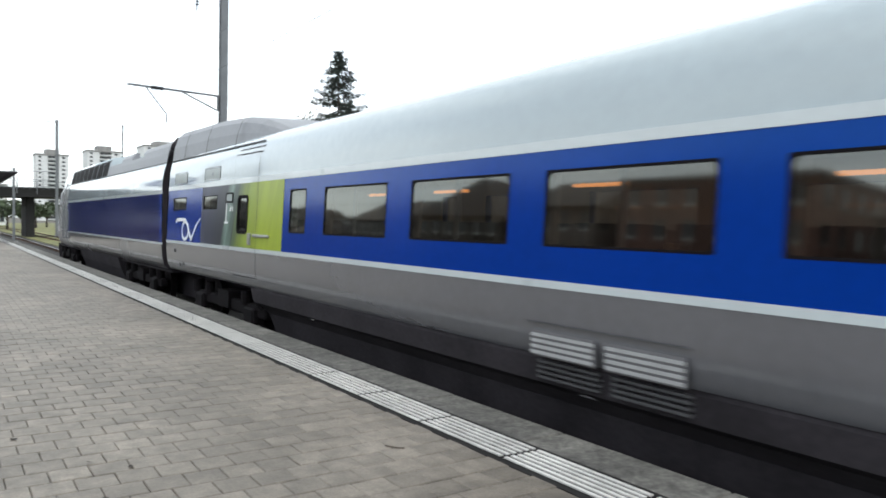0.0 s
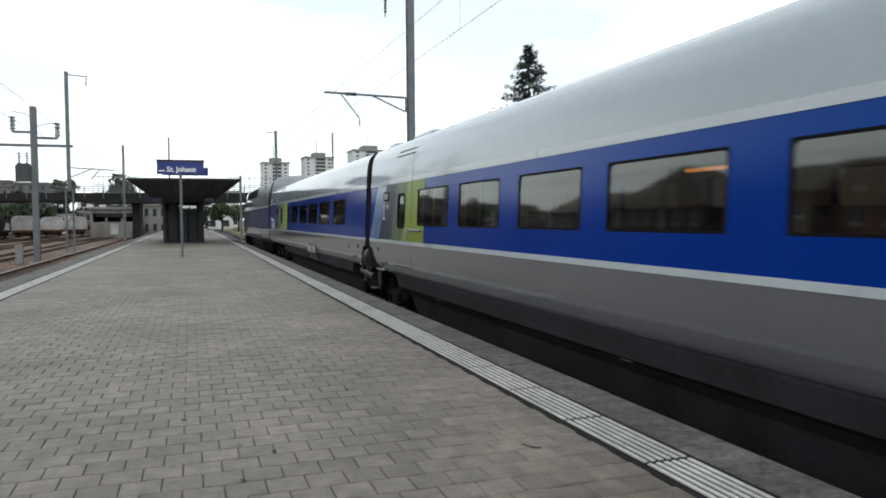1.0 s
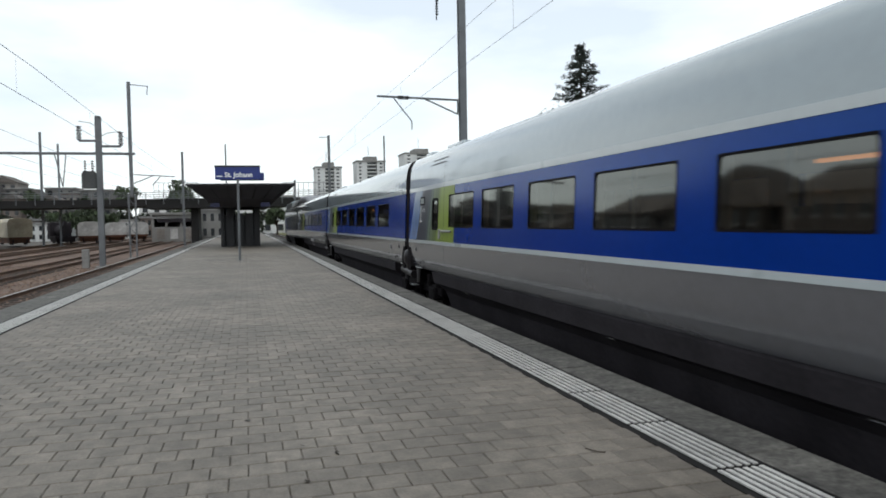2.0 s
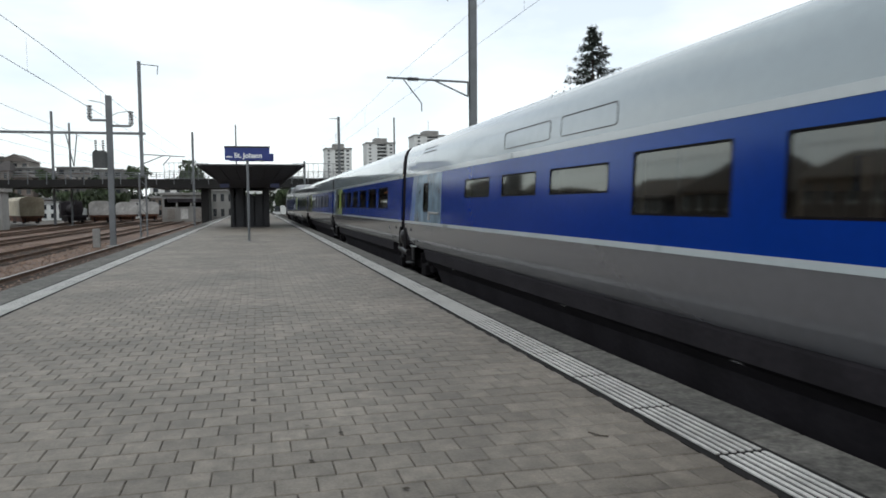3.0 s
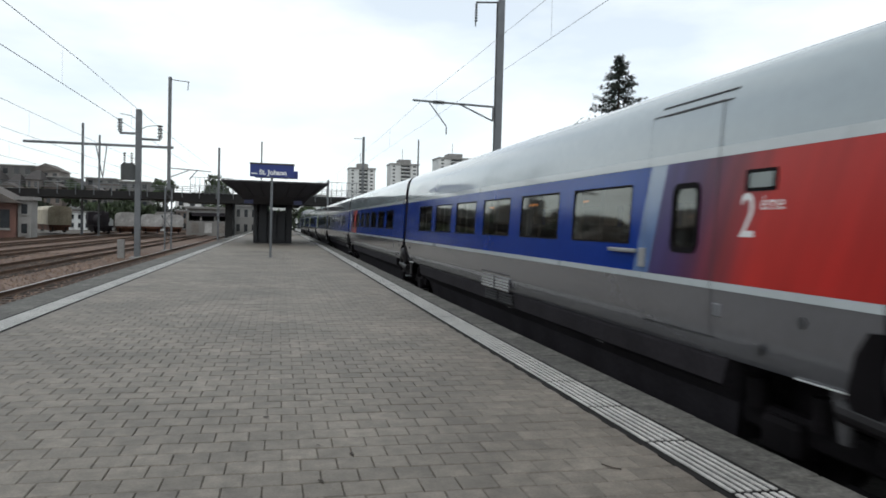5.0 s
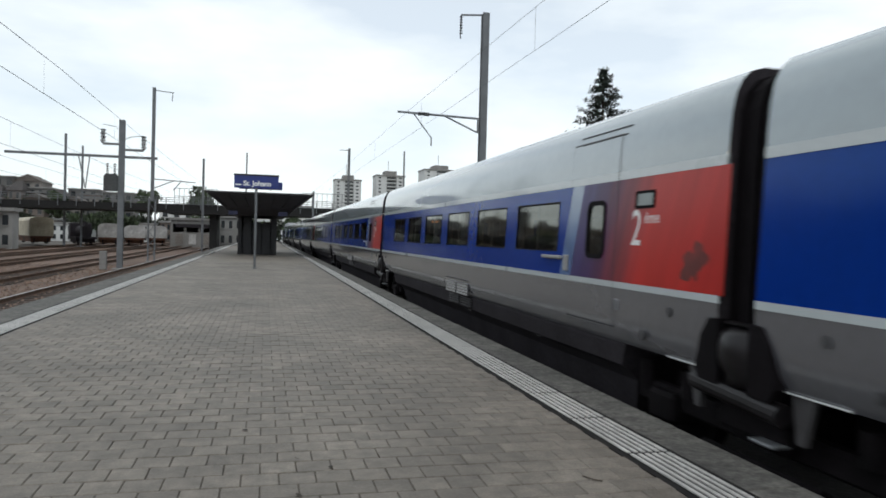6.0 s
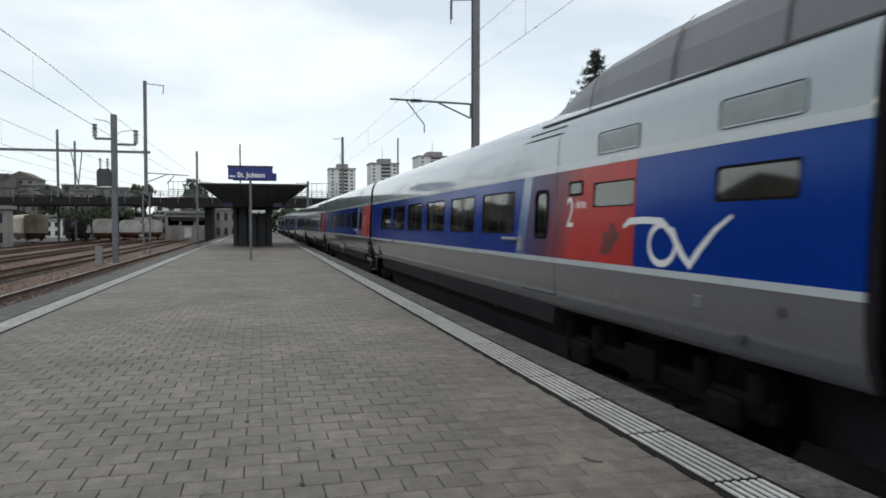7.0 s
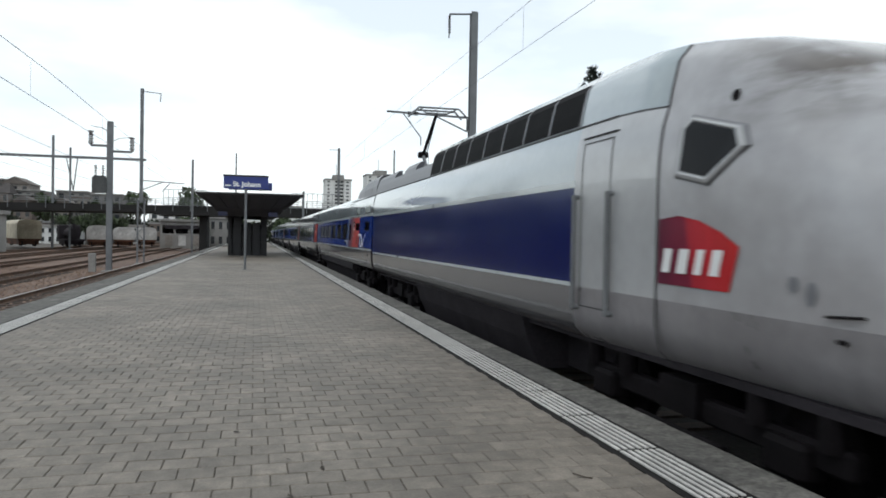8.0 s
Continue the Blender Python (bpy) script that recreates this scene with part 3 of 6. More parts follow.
def hull(car, u0, u1, far_holes=(), cut0=0.0, cut1=0.0, d=-1, roof_mat=None, roof=None):
    """Lower grey sides, stripes, roof and dark underframe of one car. cut0, cut1: length at each end left free for the bogies."""
    low = SIDE
    for sx in (1, -1):
        row = [(x * sx, z) for x, z in low]
        part("lower_side", loft([[(x, d * u, z) for x, z in row] for u in (u0, u1)], False), GREY, car, "satin grey lower side", smooth=True)
    y0, y1 = u0 + cut0, u1 - cut1
    sk = [(-0.98, -0.34), (-1.08, 0.05), (-1.20, 0.18), (-1.325, 0.25), (-1.345, 0.46), (-1.335, 0.499)]
    sk = sk + [(-x, z) for x, z in sk[::-1]]
    part("underframe", loft([[(x, d * (u + lean * (0.5 - z)), z) for x, z in sk + sk[:1]] for u, lean in ((y0, 0.45), (y1, -0.45))]), SKIRT, car, "dark underframe fairing")
    for u in (y0 + 2.3, (y0 + y1) / 2 + 0.7, y1 - 2.9):
        part("underframe_label", plate([(u, 0.20), (u + 0.16, 0.20), (u + 0.16, 0.215), (u, 0.215)], -1.25, 0.012, d), GREY, car, "small pale plate on the underframe")
    part("floor_pan", boxes(ubox(u0, u1, -1.2, 1.2, 0.49, 0.53, d)), SKIRT, car)
    # solid block added below the floor to keep the bogie bays dark
    part("underfloor_light_block", boxes(ubox(u0, u1, -0.55, 0.55, -0.30, 0.49, d)), SKIRT, car)
    part("lower_stripe", boxes(ubox(u0, u1, -HALF - 0.006, -HALF + 0.02, 1.10, 1.165, d)), STRIPE, car, "off-white stripe under the band")
    part("upper_stripe", boxes(ubox(u0, u1, -HALF - 0.006, -HALF + 0.02, 2.262, 2.35, d)), STRIPE, car, "off-white stripe over the band")
    part("roof", loft([[(x, d * u, z) for x, z in both_sides(roof or ROOF_LINE)] for u in (u0, u1)], False), roof_mat or SILVER, car, "glossy pale silver roof", smooth=True)
    part("far_side", panel(u0, u1, 1.1, 2.35, HALF - 0.03, far_holes, 0.03, d=d), BLUE, car)
    for a, b, z0, z1 in far_holes:
        part("far_pane", pane_face([(a, z0), (b, z0), (b, z1), (a, z1)], HALF - 0.012, -1, d), FAR_GLASS, car).visible_shadow = False
    for u in (u0, u1):
        prof = both_sides(SIDE + (roof or ROOF_LINE))
        bm = bmesh.new()
        bm.faces.new([bm.verts.new((x * 0.998, d * u, z - 0.002)) for x, z in prof])
        part("end_wall", bm, SKIRT, car)


def saloon(car, u0, u1, windows, d=-1, lit=()):
    """What shows behind the smoked windows: lining, curtains, seats, warm reading lights."""
    part("saloon_floor", boxes(ubox(u0, u1, -1.36, 1.36, 0.58, 0.62, d)), CABIN, car)
    part("saloon_ceiling", boxes(ubox(u0, u1, -1.3, 1.3, 2.55, 2.58, d)), CABIN, car)
    part("saloon_wall", panel(u0, u1, 0.62, 2.55, 1.31, [w for w in windows if w[1] - w[0] > 0.5 and w[2] == 1.46], 0.03, d=d), CABIN, car)
    bm = bmesh.new()
    u = u0 + 0.6
    while u < u1 - 0.8:
        for x0, x1 in ((-1.28, -0.78), (-0.74, -0.26), (0.3, 1.2)):
            box(bm, *ubox(u, u + 0.45, x0, x1, 0.7, 1.06, d))
            box(bm, *ubox(u + 0.42, u + 0.54, x0 + 0.04, x1 - 0.04, 1.0, 1.66, d))
        u += 1.085
    tagged(part("seat_row", bm, SEATS, car), kind="stuff")
    for a, b, z0, z1 in windows:
        part("curtain", boxes(ubox(a - 0.28, a + 0.06, -1.37, -1.34, 1.3, 2.2, d)), CURTAIN, car)
    part("ceiling_light", boxes(ubox(u0 + 0.5, u1 - 0.5, -0.62, -0.50, 2.53, 2.548, d)), CEILING_GLOW, car, "long warm ceiling light")
    for u in lit:
        part("reading_light", boxes(ubox(u, u + 0.62, -0.95, -0.90, 1.985, 2.015, d)), WARM, car, "warm orange reading light")


TEMPLATE = [(3.80, 5.42), (5.90, 7.42), (8.02, 9.54), (10.05, 11.72), (12.32, 13.97), (14.55, 16.22)]
CARS, WHEELS, NOSE_MARKS = [], [], []
LEAN = 0.045


def door(car, u0, u1, wu0, wu1, film, d=-1, handle=1):
    """A plug door: film-covered upper leaf, grey lower leaf, window, grab handle, step plate."""
    rim = [(-1.418, 0.66), (-1.445, 0.82), (-1.45, 1.10), (-1.45, 2.35), (-1.445, 2.50), (-1.428, 2.70), (-1.414, 2.77)]
    bm = bmesh.new()
    for ua, ub, row in ((u0 - 0.012, u0 - 0.007, rim), (u1 + 0.007, u1 + 0.02, rim), (u0 - 0.02, u1 + 0.02, [(-1.418, 0.66), (-1.42, 0.673)]), (u0 - 0.02, u1 + 0.02, [(-1.416, 2.757), (-1.414, 2.77)])):
        vs = [[bm.verts.new((x - 0.008, d * v, z)) for x, z in row] for v in (ua, ub)]
        for i in range(len(row) - 1):
            bm.faces.new((vs[0][i], vs[0][i + 1], vs[1][i + 1], vs[1][i]))
    dark = part("door", bm, SEAM, car, "passenger door with smoked window")
    window_ring = ring(wu0 - 0.03, wu1 + 0.03, 1.40, 2.06, 0.10, 0.05, -HALF - 0.016, -HALF + 0.03, d)
    part("door_window_frame", window_ring, BLACK, dark)
    part("door_pane", pane_face(rounded(wu0, wu1, 1.43, 2.03, 0.08), -HALF - 0.002, -1, d), GLASS, dark).visible_shadow = False
    hu = wu1 + 0.16 if handle > 0 else u0 - 0.03
    part("door_lock_plate", soft_box(*ubox(hu - 0.05, hu + 0.07, -HALF - 0.035, -HALF, 1.22, 1.42, d), 0.01), STEEL, dark)
    a, b = (hu + 0.22, hu + 0.92) if handle > 0 else (hu - 0.78, hu - 0.12)
    part("grab_handle", soft_box(*ubox(a, b, -HALF - 0.05, -HALF - 0.01, 1.36, 1.405, d), 0.012), STEEL, dark, "brushed steel grab handle")
    for k, (a, b) in enumerate(((u0 + 0.15, u1 + 0.18), (u0 + 0.22, u1 + 0.12))):
        z = 2.835 - 0.085 * k
        x = -1.405 - 0.016 * k
        part("rain_gutter", boxes(ubox(a, b, x - 0.003, x + 0.03, z, z + 0.012, d)), SEAM, dark)
    return dark


def number(car, word, u, z=1.57, small=True):
    text(car, word, u, z, 0.52, name="class_number", stretch=0.85)
    if small:
        text(car, "\u00e8re" if word == "1" else "\u00e8me", u + 0.27, z + 0.22, 0.17, name="class_suffix")
    if word == "1":
        part("numeral_foot", plate([(u + 0.02, z), (u + 0.24, z), (u + 0.24, z + 0.035), (u + 0.02, z + 0.035)], -HALF - 0.006, 0.003), LETTER, car)
    shown = part("destination_panel", plate(rounded(u + 0.06, u + 0.46, 1.94, 2.12, 0.02), -HALF, 0.012), BLACK, car, "small grey destination display in a dark frame")
    part("display_pane", plate(rounded(u + 0.12, u + 0.42, 1.97, 2.09, 0.015), -HALF - 0.012, 0.003), HATCH, shown)


def grilles(car, u, d=-1):
    """Two white louvred air inlets in the lower side, with dark louvres below them."""
    for a in (u, u + 0.87):
        g = part("air_inlet", boxes(ubox(a - 0.01, a + 0.75, -HALF - 0.002, -HALF + 0.02, 0.51, 0.73, d)), GREY, car, "louvred air inlet")
        for i in range(4):
            z = 0.525 + i * 0.05
            part("louvre", boxes(ubox(a, a + 0.74, -HALF - 0.012, -HALF, z, z + 0.026, d)), LOUVRE, g)
        for i in range(4):
            z = 0.30 + i * 0.045
            part("louvre", boxes(ubox(a, a + 0.74, -1.385, -1.30, z, z + 0.022, d)), SEAM, g)
    part("inlet_gutter", boxes(ubox(u - 0.05, u + 1.65, -HALF - 0.012, -HALF, 0.79, 0.802, d)), SEAM, car)


def rivets(car, us, d=-1):
    for u, z in us:
        part("jacking_cap", rods(0.045, ((-1.44, d * u, z), (-1.462, d * u, z)), sides=10), SEAM, car)


def coach(label, off, length, wins, film=None, film_span=None, pale=None, door_at=None, klass="", number_u=0, vents=None, small=(), roof_wins=(), end=None, lit=(), handle=1):
    """One trailer car, from u = 0 at its leading gap backwards."""
    car = thing("train_coach", label, "train coach", (TRACK_X, START - off, 0), "cars of the train")
    CARS.append((car, off))
    u0, u1 = 0.24, length - 0.24
    far_holes = [(a, b, 1.46, 2.09) for a, b in wins]
    hull(car, u0, u1, far_holes, cut0=1.8 if end != "front" else 5.3, cut1=1.8 if end != "rear" else 5.3)
    holes = [(a, b, 1.46, 2.09) for a, b in wins] + [(a, b, z0, z1) for a, b, z0, z1 in small]
    dh = []
    if door_at:
        dh = [(door_at[0], door_at[1], 1.43, 2.03)]
    part("blue_band", panel(u0, u1, 1.165, 2.262, -HALF, holes + dh), BLUE, car, "glossy deep blue window band")
    if film:
        a, b = film_span
        fit_holes = [(max(h[0], a), min(h[1], b + 0.001), h[2], h[3]) for h in holes + dh if h[0] < b and h[1] > a]
        part("film", panel(a, b, 1.166, 2.261, -HALF - 0.005, fit_holes, 0.004, pale[2] if pale else 0, 0), film, car, "streaked printed colour film")
        if pale:
            part("pale_film", panel(pale[0], pale[1] - 0.001, 1.166, 2.261, -HALF - 0.005, [(max(h[0], pale[0]), min(h[1], pale[1]), h[2], h[3]) for h in holes if h[0] < pale[0] + 0.3 and h[1] > pale[0] + 0.5], 0.004, pale[2], pale[2]), PALE, car, "pale slanting blue film")
    for a, b in wins:
        window(car, a, b, 1.46, 2.09, divider=(b - a > 1.2))
    for a, b, z0, z1 in small:
        window(car, a, b, z0, z1)
    if door_at:
        if handle > 0:
            door(car, door_at[0] - 0.25, door_at[1] + 0.45, door_at[0], door_at[1], film, handle=1)
        else:
            door(car, door_at[0] - 0.55, door_at[1] + 0.28, door_at[0], door_at[1], film, handle=-1)
    if klass:
        number(car, klass, number_u)
    for a, b in roof_wins:
        part("upper_hatch", on_roof(ring(a, b, *((2.375, 2.63) if end else (2.42, 2.68)), 0.06, 0.011, -HALF - 0.006, -HALF + 0.02)), SEAM, car, "outlined hatch above the band")
        if end:
            part("hatch_panel", on_roof(panel(a + 0.03, b - 0.03, 2.405, 2.60, -HALF - 0.005, (), 0.02, cut_z=(2.45, 2.5, 2.55))), HATCH, car, "pale grey-green hatch panel")
    if vents:
        grilles(car, vents)
    part("socket_cover", soft_box(*ubox(length - 2.15, length - 2.02, -1.457, -1.42, 0.86, 0.98), 0.01, 1), FAIRING, car)
    if end == "rear":
        part("lamp_niche", soft_box(*ubox(1.75, 2.1, -1.462, -1.42, 0.62, 0.92), 0.015, 1), SEAM, car)
        part("niche_cover", soft_box(*ubox(1.80, 2.05, -1.47, -1.43, 0.66, 0.88), 0.01, 1), STEEL, car)
    rivets(car, [(1.0, 0.95), (1.45, 0.66), (length - 1.0, 0.95), (length - 1.5, 0.66)])
    saloon(car, u0, u1, [h for h in holes], lit=lit)
    for a, b in ((0.25, 0.85), (2.2, 3.4)) if klass == "1" and not end else ():
        part("roof_unit", soft_box(*ubox(a, b, -1.05, 1.05, 3.04, 3.20), 0.05, 2), SILVER, car, "low roof equipment cover")
    return car


def add_train():
    first = dict(film=FIRST, film_span=(1.06, 4.20), pale=(0.32, 1.06, 0.50), door_at=(2.54, 2.99), klass="1", number_u=1.34)
    front = "blue and silver %s beside the platform"
    flip = [(2.32, 3.97), (4.48, 6.12), (6.63, 8.27), (8.84, 10.48), (11.07, 12.71), (13.24, 14.88)]
    one = coach(front % "first-class end coach with lime film", 0, 21.85, [(7.41, 7.99), (8.61, 10.30), (10.85, 12.55), (13.05, 14.75), (15.25, 16.95), (17.58, 19.23)],
                film=FIRST_END, film_span=(2.9, 7.15), door_at=(5.10, 5.58), klass="1", number_u=4.35, vents=12.95, end="front",
                small=[(0.72, 1.75, 1.83, 2.09), (3.0, 3.9, 1.83, 2.09)], roof_wins=[(0.75, 1.75), (3.0, 4.0)], lit=(9.0, 10.6, 12.9, 15.3, 17.2))
    coach(front % "first-class coach with lime film", 21.85, 18.7, TEMPLATE, lit=(4.2, 10.6), **first)
    coach(front % "first-class coach with lime film", 40.55, 18.7, TEMPLATE, lit=(6.4, 12.9), **first)
    coach(front % "bar coach with small windows", 59.25, 18.7, [(12.30, 13.95), (14.60, 16.22)], film=PALE_BAR, film_span=(1.4, 4.1), pale=(0.9, 1.4, 0.3),
          door_at=(2.43, 2.88), small=[(5.9, 7.4, 1.70, 2.02), (8.05, 9.53, 1.70, 2.02), (10.05, 11.74, 1.70, 2.02)], roof_wins=[(8.12, 10.0), (10.35, 11.9), (16.99, 17.58)])
    coach(front % "second-class coach with violet-red film", 77.95, 18.7, TEMPLATE, film=SECOND, film_span=(1.10, 4.20), pale=(0.60, 1.10, 0.36),
          door_at=(2.46, 2.91), klass="2", number_u=1.2, lit=(8.4, 13.0))
    rear = dict(film=SECOND_REAR, film_span=(15.35, 18.52), pale=(15.02, 15.35, 0.25), door_at=(15.80, 16.22), klass="2", number_u=16.86, handle=-1)
    coach(front % "second-class coach with red film", 96.65, 18.7, flip, vents=9.0, lit=(4.2, 7.2, 9.8, 11.9), **rear)
    seven = coach(front % "second-class coach with smudged red film", 115.35, 18.7, flip, vents=9.0, lit=(5.2,), **rear)
    blot = []
    for i in range(40):
        a = i * math.tau / 40
        r = 0.16 + 0.045 * math.sin(2 * a + 0.5) + 0.03 * math.sin(5 * a + 1.0) + 0.018 * math.sin(9 * a)
        blot.append((18.06 + r * math.cos(a), 1.43 + 1.1 * r * math.sin(a)))
    eight = coach(front % "end coach with red film", 134.05, 21.85, flip, end="rear", small=[(17.60, 18.57, 1.79, 2.07), (19.97, 20.98, 1.79, 2.07)],
                  roof_wins=[(17.66, 18.64), (19.97, 21.02)], lit=(7.6,), **{**rear, "film_span": (15.35, 18.60)})
    for car in (seven, eight):
        part("dark_smudge", plate(blot, -HALF - 0.0055, 0.001), SMUDGE, car, "dark brown smudge on the red film")
    five = CARS[4][0]
    flame = [(3.20, 1.36), (3.34, 1.45), (3.46, 1.60), (3.60, 1.64), (3.715, 1.60), (3.715, 1.452), (4.15, 1.452), (4.15, 1.42), (3.7, 1.40), (3.45, 1.34)]
    part("dark_smudge", plate(flame, -HALF - 0.0055, 0.001), SMUDGE, five, "dark soot smudge on the red film")
    for (car, off), nxt in zip(CARS[:7], CARS[1:8]):
        gangway(nxt[0], 0.0)
    gangway(one, 0.0, False)
    gangway(eight, 21.85, False)
    bogie(one, 3.6)
    bogie(eight, 18.3)
    emblem(one, 1.0, 1.22)
    emblem(eight, 18.38, 1.23)
    fairing(one, -1)
    fairing(eight, 1)
    power_car(0.0, 1, "leading power car with black roof grilles")
    power_car(155.9, -1, "trailing power car with raised pantograph")
    for car, off in CARS[:8]:
        lean_in(car)


def lean_in(car):
    """Leans the platform side of a car inwards above the grey lower side, as the real body section does."""
    for ob in car.children_recursive:
        for v in ob.data.vertices:
            if v.co.x < -0.95 and v.co.z > 1.1 and ob.location.length < 0.01:
                v.co.x += LEAN * (min(v.co.z, 2.4) - 1.1)
                v.co.z += 0.016 * max(0.0, v.co.z - 1.6)


def emblem(car, u, z):
    """White brush-drawn emblem: a sweeping ribbon with an open loop on it."""
    top = [(u + 0.0, z + 0.34, 0.5), (u + 0.12, z + 0.40, 1.0), (u + 0.4, z + 0.41, 1.0), (u + 0.75, z + 0.40, 0.9), (u + 0.95, z + 0.28, 0.9), (u + 1.12, z + 0.10, 1.0), (u + 1.26, z + 0.0, 1.1), (u + 1.40, z + 0.14, 0.9), (u + 1.62, z + 0.32, 0.7), (u + 1.85, z + 0.44, 0.4)]
    part("emblem", stroke(top, 0.07, -HALF - 0.004), LETTER, car, "white painted emblem")
    loop = [(u + 0.78 + 0.24 * math.cos(radians(a)), z + 0.18 + 0.19 * math.sin(radians(a)), 0.6 + 0.5 * abs(math.sin(radians(a)))) for a in range(80, 425, 15)]
    part("emblem_loop", stroke(loop, 0.06, -HALF - 0.005), LETTER, car)


def fairing(car, side):
    """Grey raised roof that climbs from the coach roof to the power car's height. side: -1 at the leading end, 1 at the rear end."""
    rows = []
    for k, h, w in ((-0.6, 0.0, 0.86), (0.1, 0.20, 0.90), (0.8, 0.38, 0.94), (1.6, 0.50, 0.965), (3.0, 0.57, 0.985), (6.0, 0.60, 1.0)):
        u = 21.67 - 6.0 + k if side > 0 else 0.18 + 6.0 - k
        prof = [(-1.365 * w, 2.925), (-1.32 * w, 2.935 + h * 0.5), (-1.24 * w, 2.965 + h * 0.85), (-1.11 * w, 3.0 + h), (-0.8 * w, 3.05 + h), (0, 3.08 + h)]
        rows.append([(x, -u, z) for x, z in both_sides(prof)])
    f = part("roof_fairing", loft(rows, True), FAIRING, car, "warm grey raised roof fairing")
    for k in (1.6, 3.4, 5.0):
        u = 21.67 - 6.0 + k if side > 0 else 0.18 + 6.0 - k
        h = min(0.6, 0.42 + 0.05 * k)
        part("fairing_joint", loft([[(x, -v, z) for x, z in [(-1.368, 2.935), (-1.322, 2.945 + h * 0.5), (-1.242, 2.975 + h * 0.85), (-1.11, 3.01 + h)]] for v in (u - 0.02, u + 0.02)], False), SEAM, f)
    part("fairing_lip", boxes(ubox(21.67 - 5.9, 21.67, -1.385, -1.34, 2.918, 2.938) if side > 0 else ubox(0.18, 6.1, -1.385, -1.34, 2.918, 2.938)), SEAM, f)


def power_car(off, d, label):
    """A 22 m power car; u runs away from its coach end. d: 1 leads forwards, -1 trails."""
    car = thing("power_car", "silver, grey and blue " + label, "locomotive", (TRACK_X, START - off, 0), "cars of the train")
    CARS.append((car, off))
    L = 22.1
    low = [(-1.25, 0.42), (-1.40, 0.55), (-1.45, 0.80), (-1.45, 1.045)]
    mid = [(-1.45, 1.045), (-1.45, 2.24)]
    top = [(-1.45, 2.24), (-1.44, 2.5), (-1.405, 2.75), (-1.345, 2.95)]
    cap = [(-1.345, 2.95), (-1.31, 3.15), (-1.25, 3.40), (-1.12, 3.57), (-0.7, 3.64), (0, 3.66)]

    def shape(pts, u):
        t = max(0.0, (u - 16.7) / (L - 16.7))
        t2 = max(0.0, (u - 17.7) / (L - 17.7))
        narrow = 1 - 0.10 * t2 ** 1.5 - 0.42 * t2 ** 4
        drop = 1.1 * t ** 1.5 + 1.6 * t ** 3.2
        out = []
        for x, z in pts:
            k = max(0.0, (z - 1.0) / 2.66)
            out.append((x * narrow * (1 - 0.16 * t2 * k), d * (u - 0.9 * t2 * t2 * k), z - drop * k))
        return out

    def tuck(u):
        """The lower profile, which turns under more towards the nose."""
        k = min(1.0, max(0.0, (u - 15.7) / 3.0))
        return [(-1.25 + 0.11 * k, 0.42), (-1.40 + 0.09 * k, 0.55), (-1.45 + 0.035 * k, 0.80), (-1.45, 1.045)]

    body_u = [0.2, 6, 12, 15.7, 16.7, 17.60]
    nose_u = [17.60, 18.0, 18.4, 19.0, 19.6, 20.2, 20.8, 21.3, 21.7, 22.0, 22.1]
    for sx in (1, -1):
        part("upper_side", loft([[(sx * x, y, z) for x, y, z in shape(top, u)] for u in body_u[:4]], False), SILVER, car, smooth=True)
        part("cab_upper_side", loft([[(sx * x, y, z) for x, y, z in shape(top, u)] for u in body_u[3:]], False), CAB_SIDE, car, smooth=True)
        part("lower_side", loft([[(sx * x, y, z) for x, y, z in shape(low, u)] for u in body_u[:4]], False), GREY, car, smooth=True)
        part("cab_lower_side", loft([[(sx * x, y, z) for x, y, z in shape(tuck(u), u)] for u in body_u[3:]], False), NOSE_LOW, car, smooth=True)
        part("band", loft([[(sx * x, y, z) for x, y, z in shape(mid, u)] for u in [0.2, 6, 12, 15.7]], False), NAVY if sx > 0 else BLUE, car, "dark blue band")
        part("band_end", loft([[(sx * (x - 0.003), y, z) for x, y, z in shape(mid, u)] for u in (0.2, 0.45)], False), BLUE, car, "brighter blue end of the band")
        part("cab_side", loft([[(sx * x, y, z) for x, y, z in shape(mid, u)] for u in (15.7, 16.7, 17.60)], False), CAB_SIDE, car)
    for sx in (1, -1):
        # lower flank in the darker tone, its underside shade put into the colour
        part("nose_lower", loft([[(sx * x, y, z) for x, y, z in shape(tuck(u), u)] for u in nose_u], False), NOSE_LOW, car, "lower nose, paint darkened for its undercurve shade", smooth=True)
    part("nose", loft([shape(both_sides(mid + top[1:] + cap[1:]), u) for u in nose_u], False), NOSE, car, "silver streamlined nose with soot streaks on top", smooth=True)
    for a, b, c, z0, z1 in (("lower_stripe", 0.2, 15.72, 1.035, 1.085), ("upper_stripe", 0.2, 15.72, 2.22, 2.30)):
        part(a, boxes(ubox(b, c, -HALF - 0.006, -HALF + 0.02, z0, z1, d)), STRIPE, car, "off-white stripe")
    # roof: grey deck with pantograph well, then a high cap with black grilles
    deck = [(-1.345, 2.95), (-1.30, 3.05), (-1.15, 3.14), (-0.6, 3.16), (0, 3.17)]
    part("pantograph_deck", loft([[(x, d * u, z) for x, z in both_sides(deck)] for u in (0.2, 7.7)]), FAIRING, car, "grey sunken roof deck")
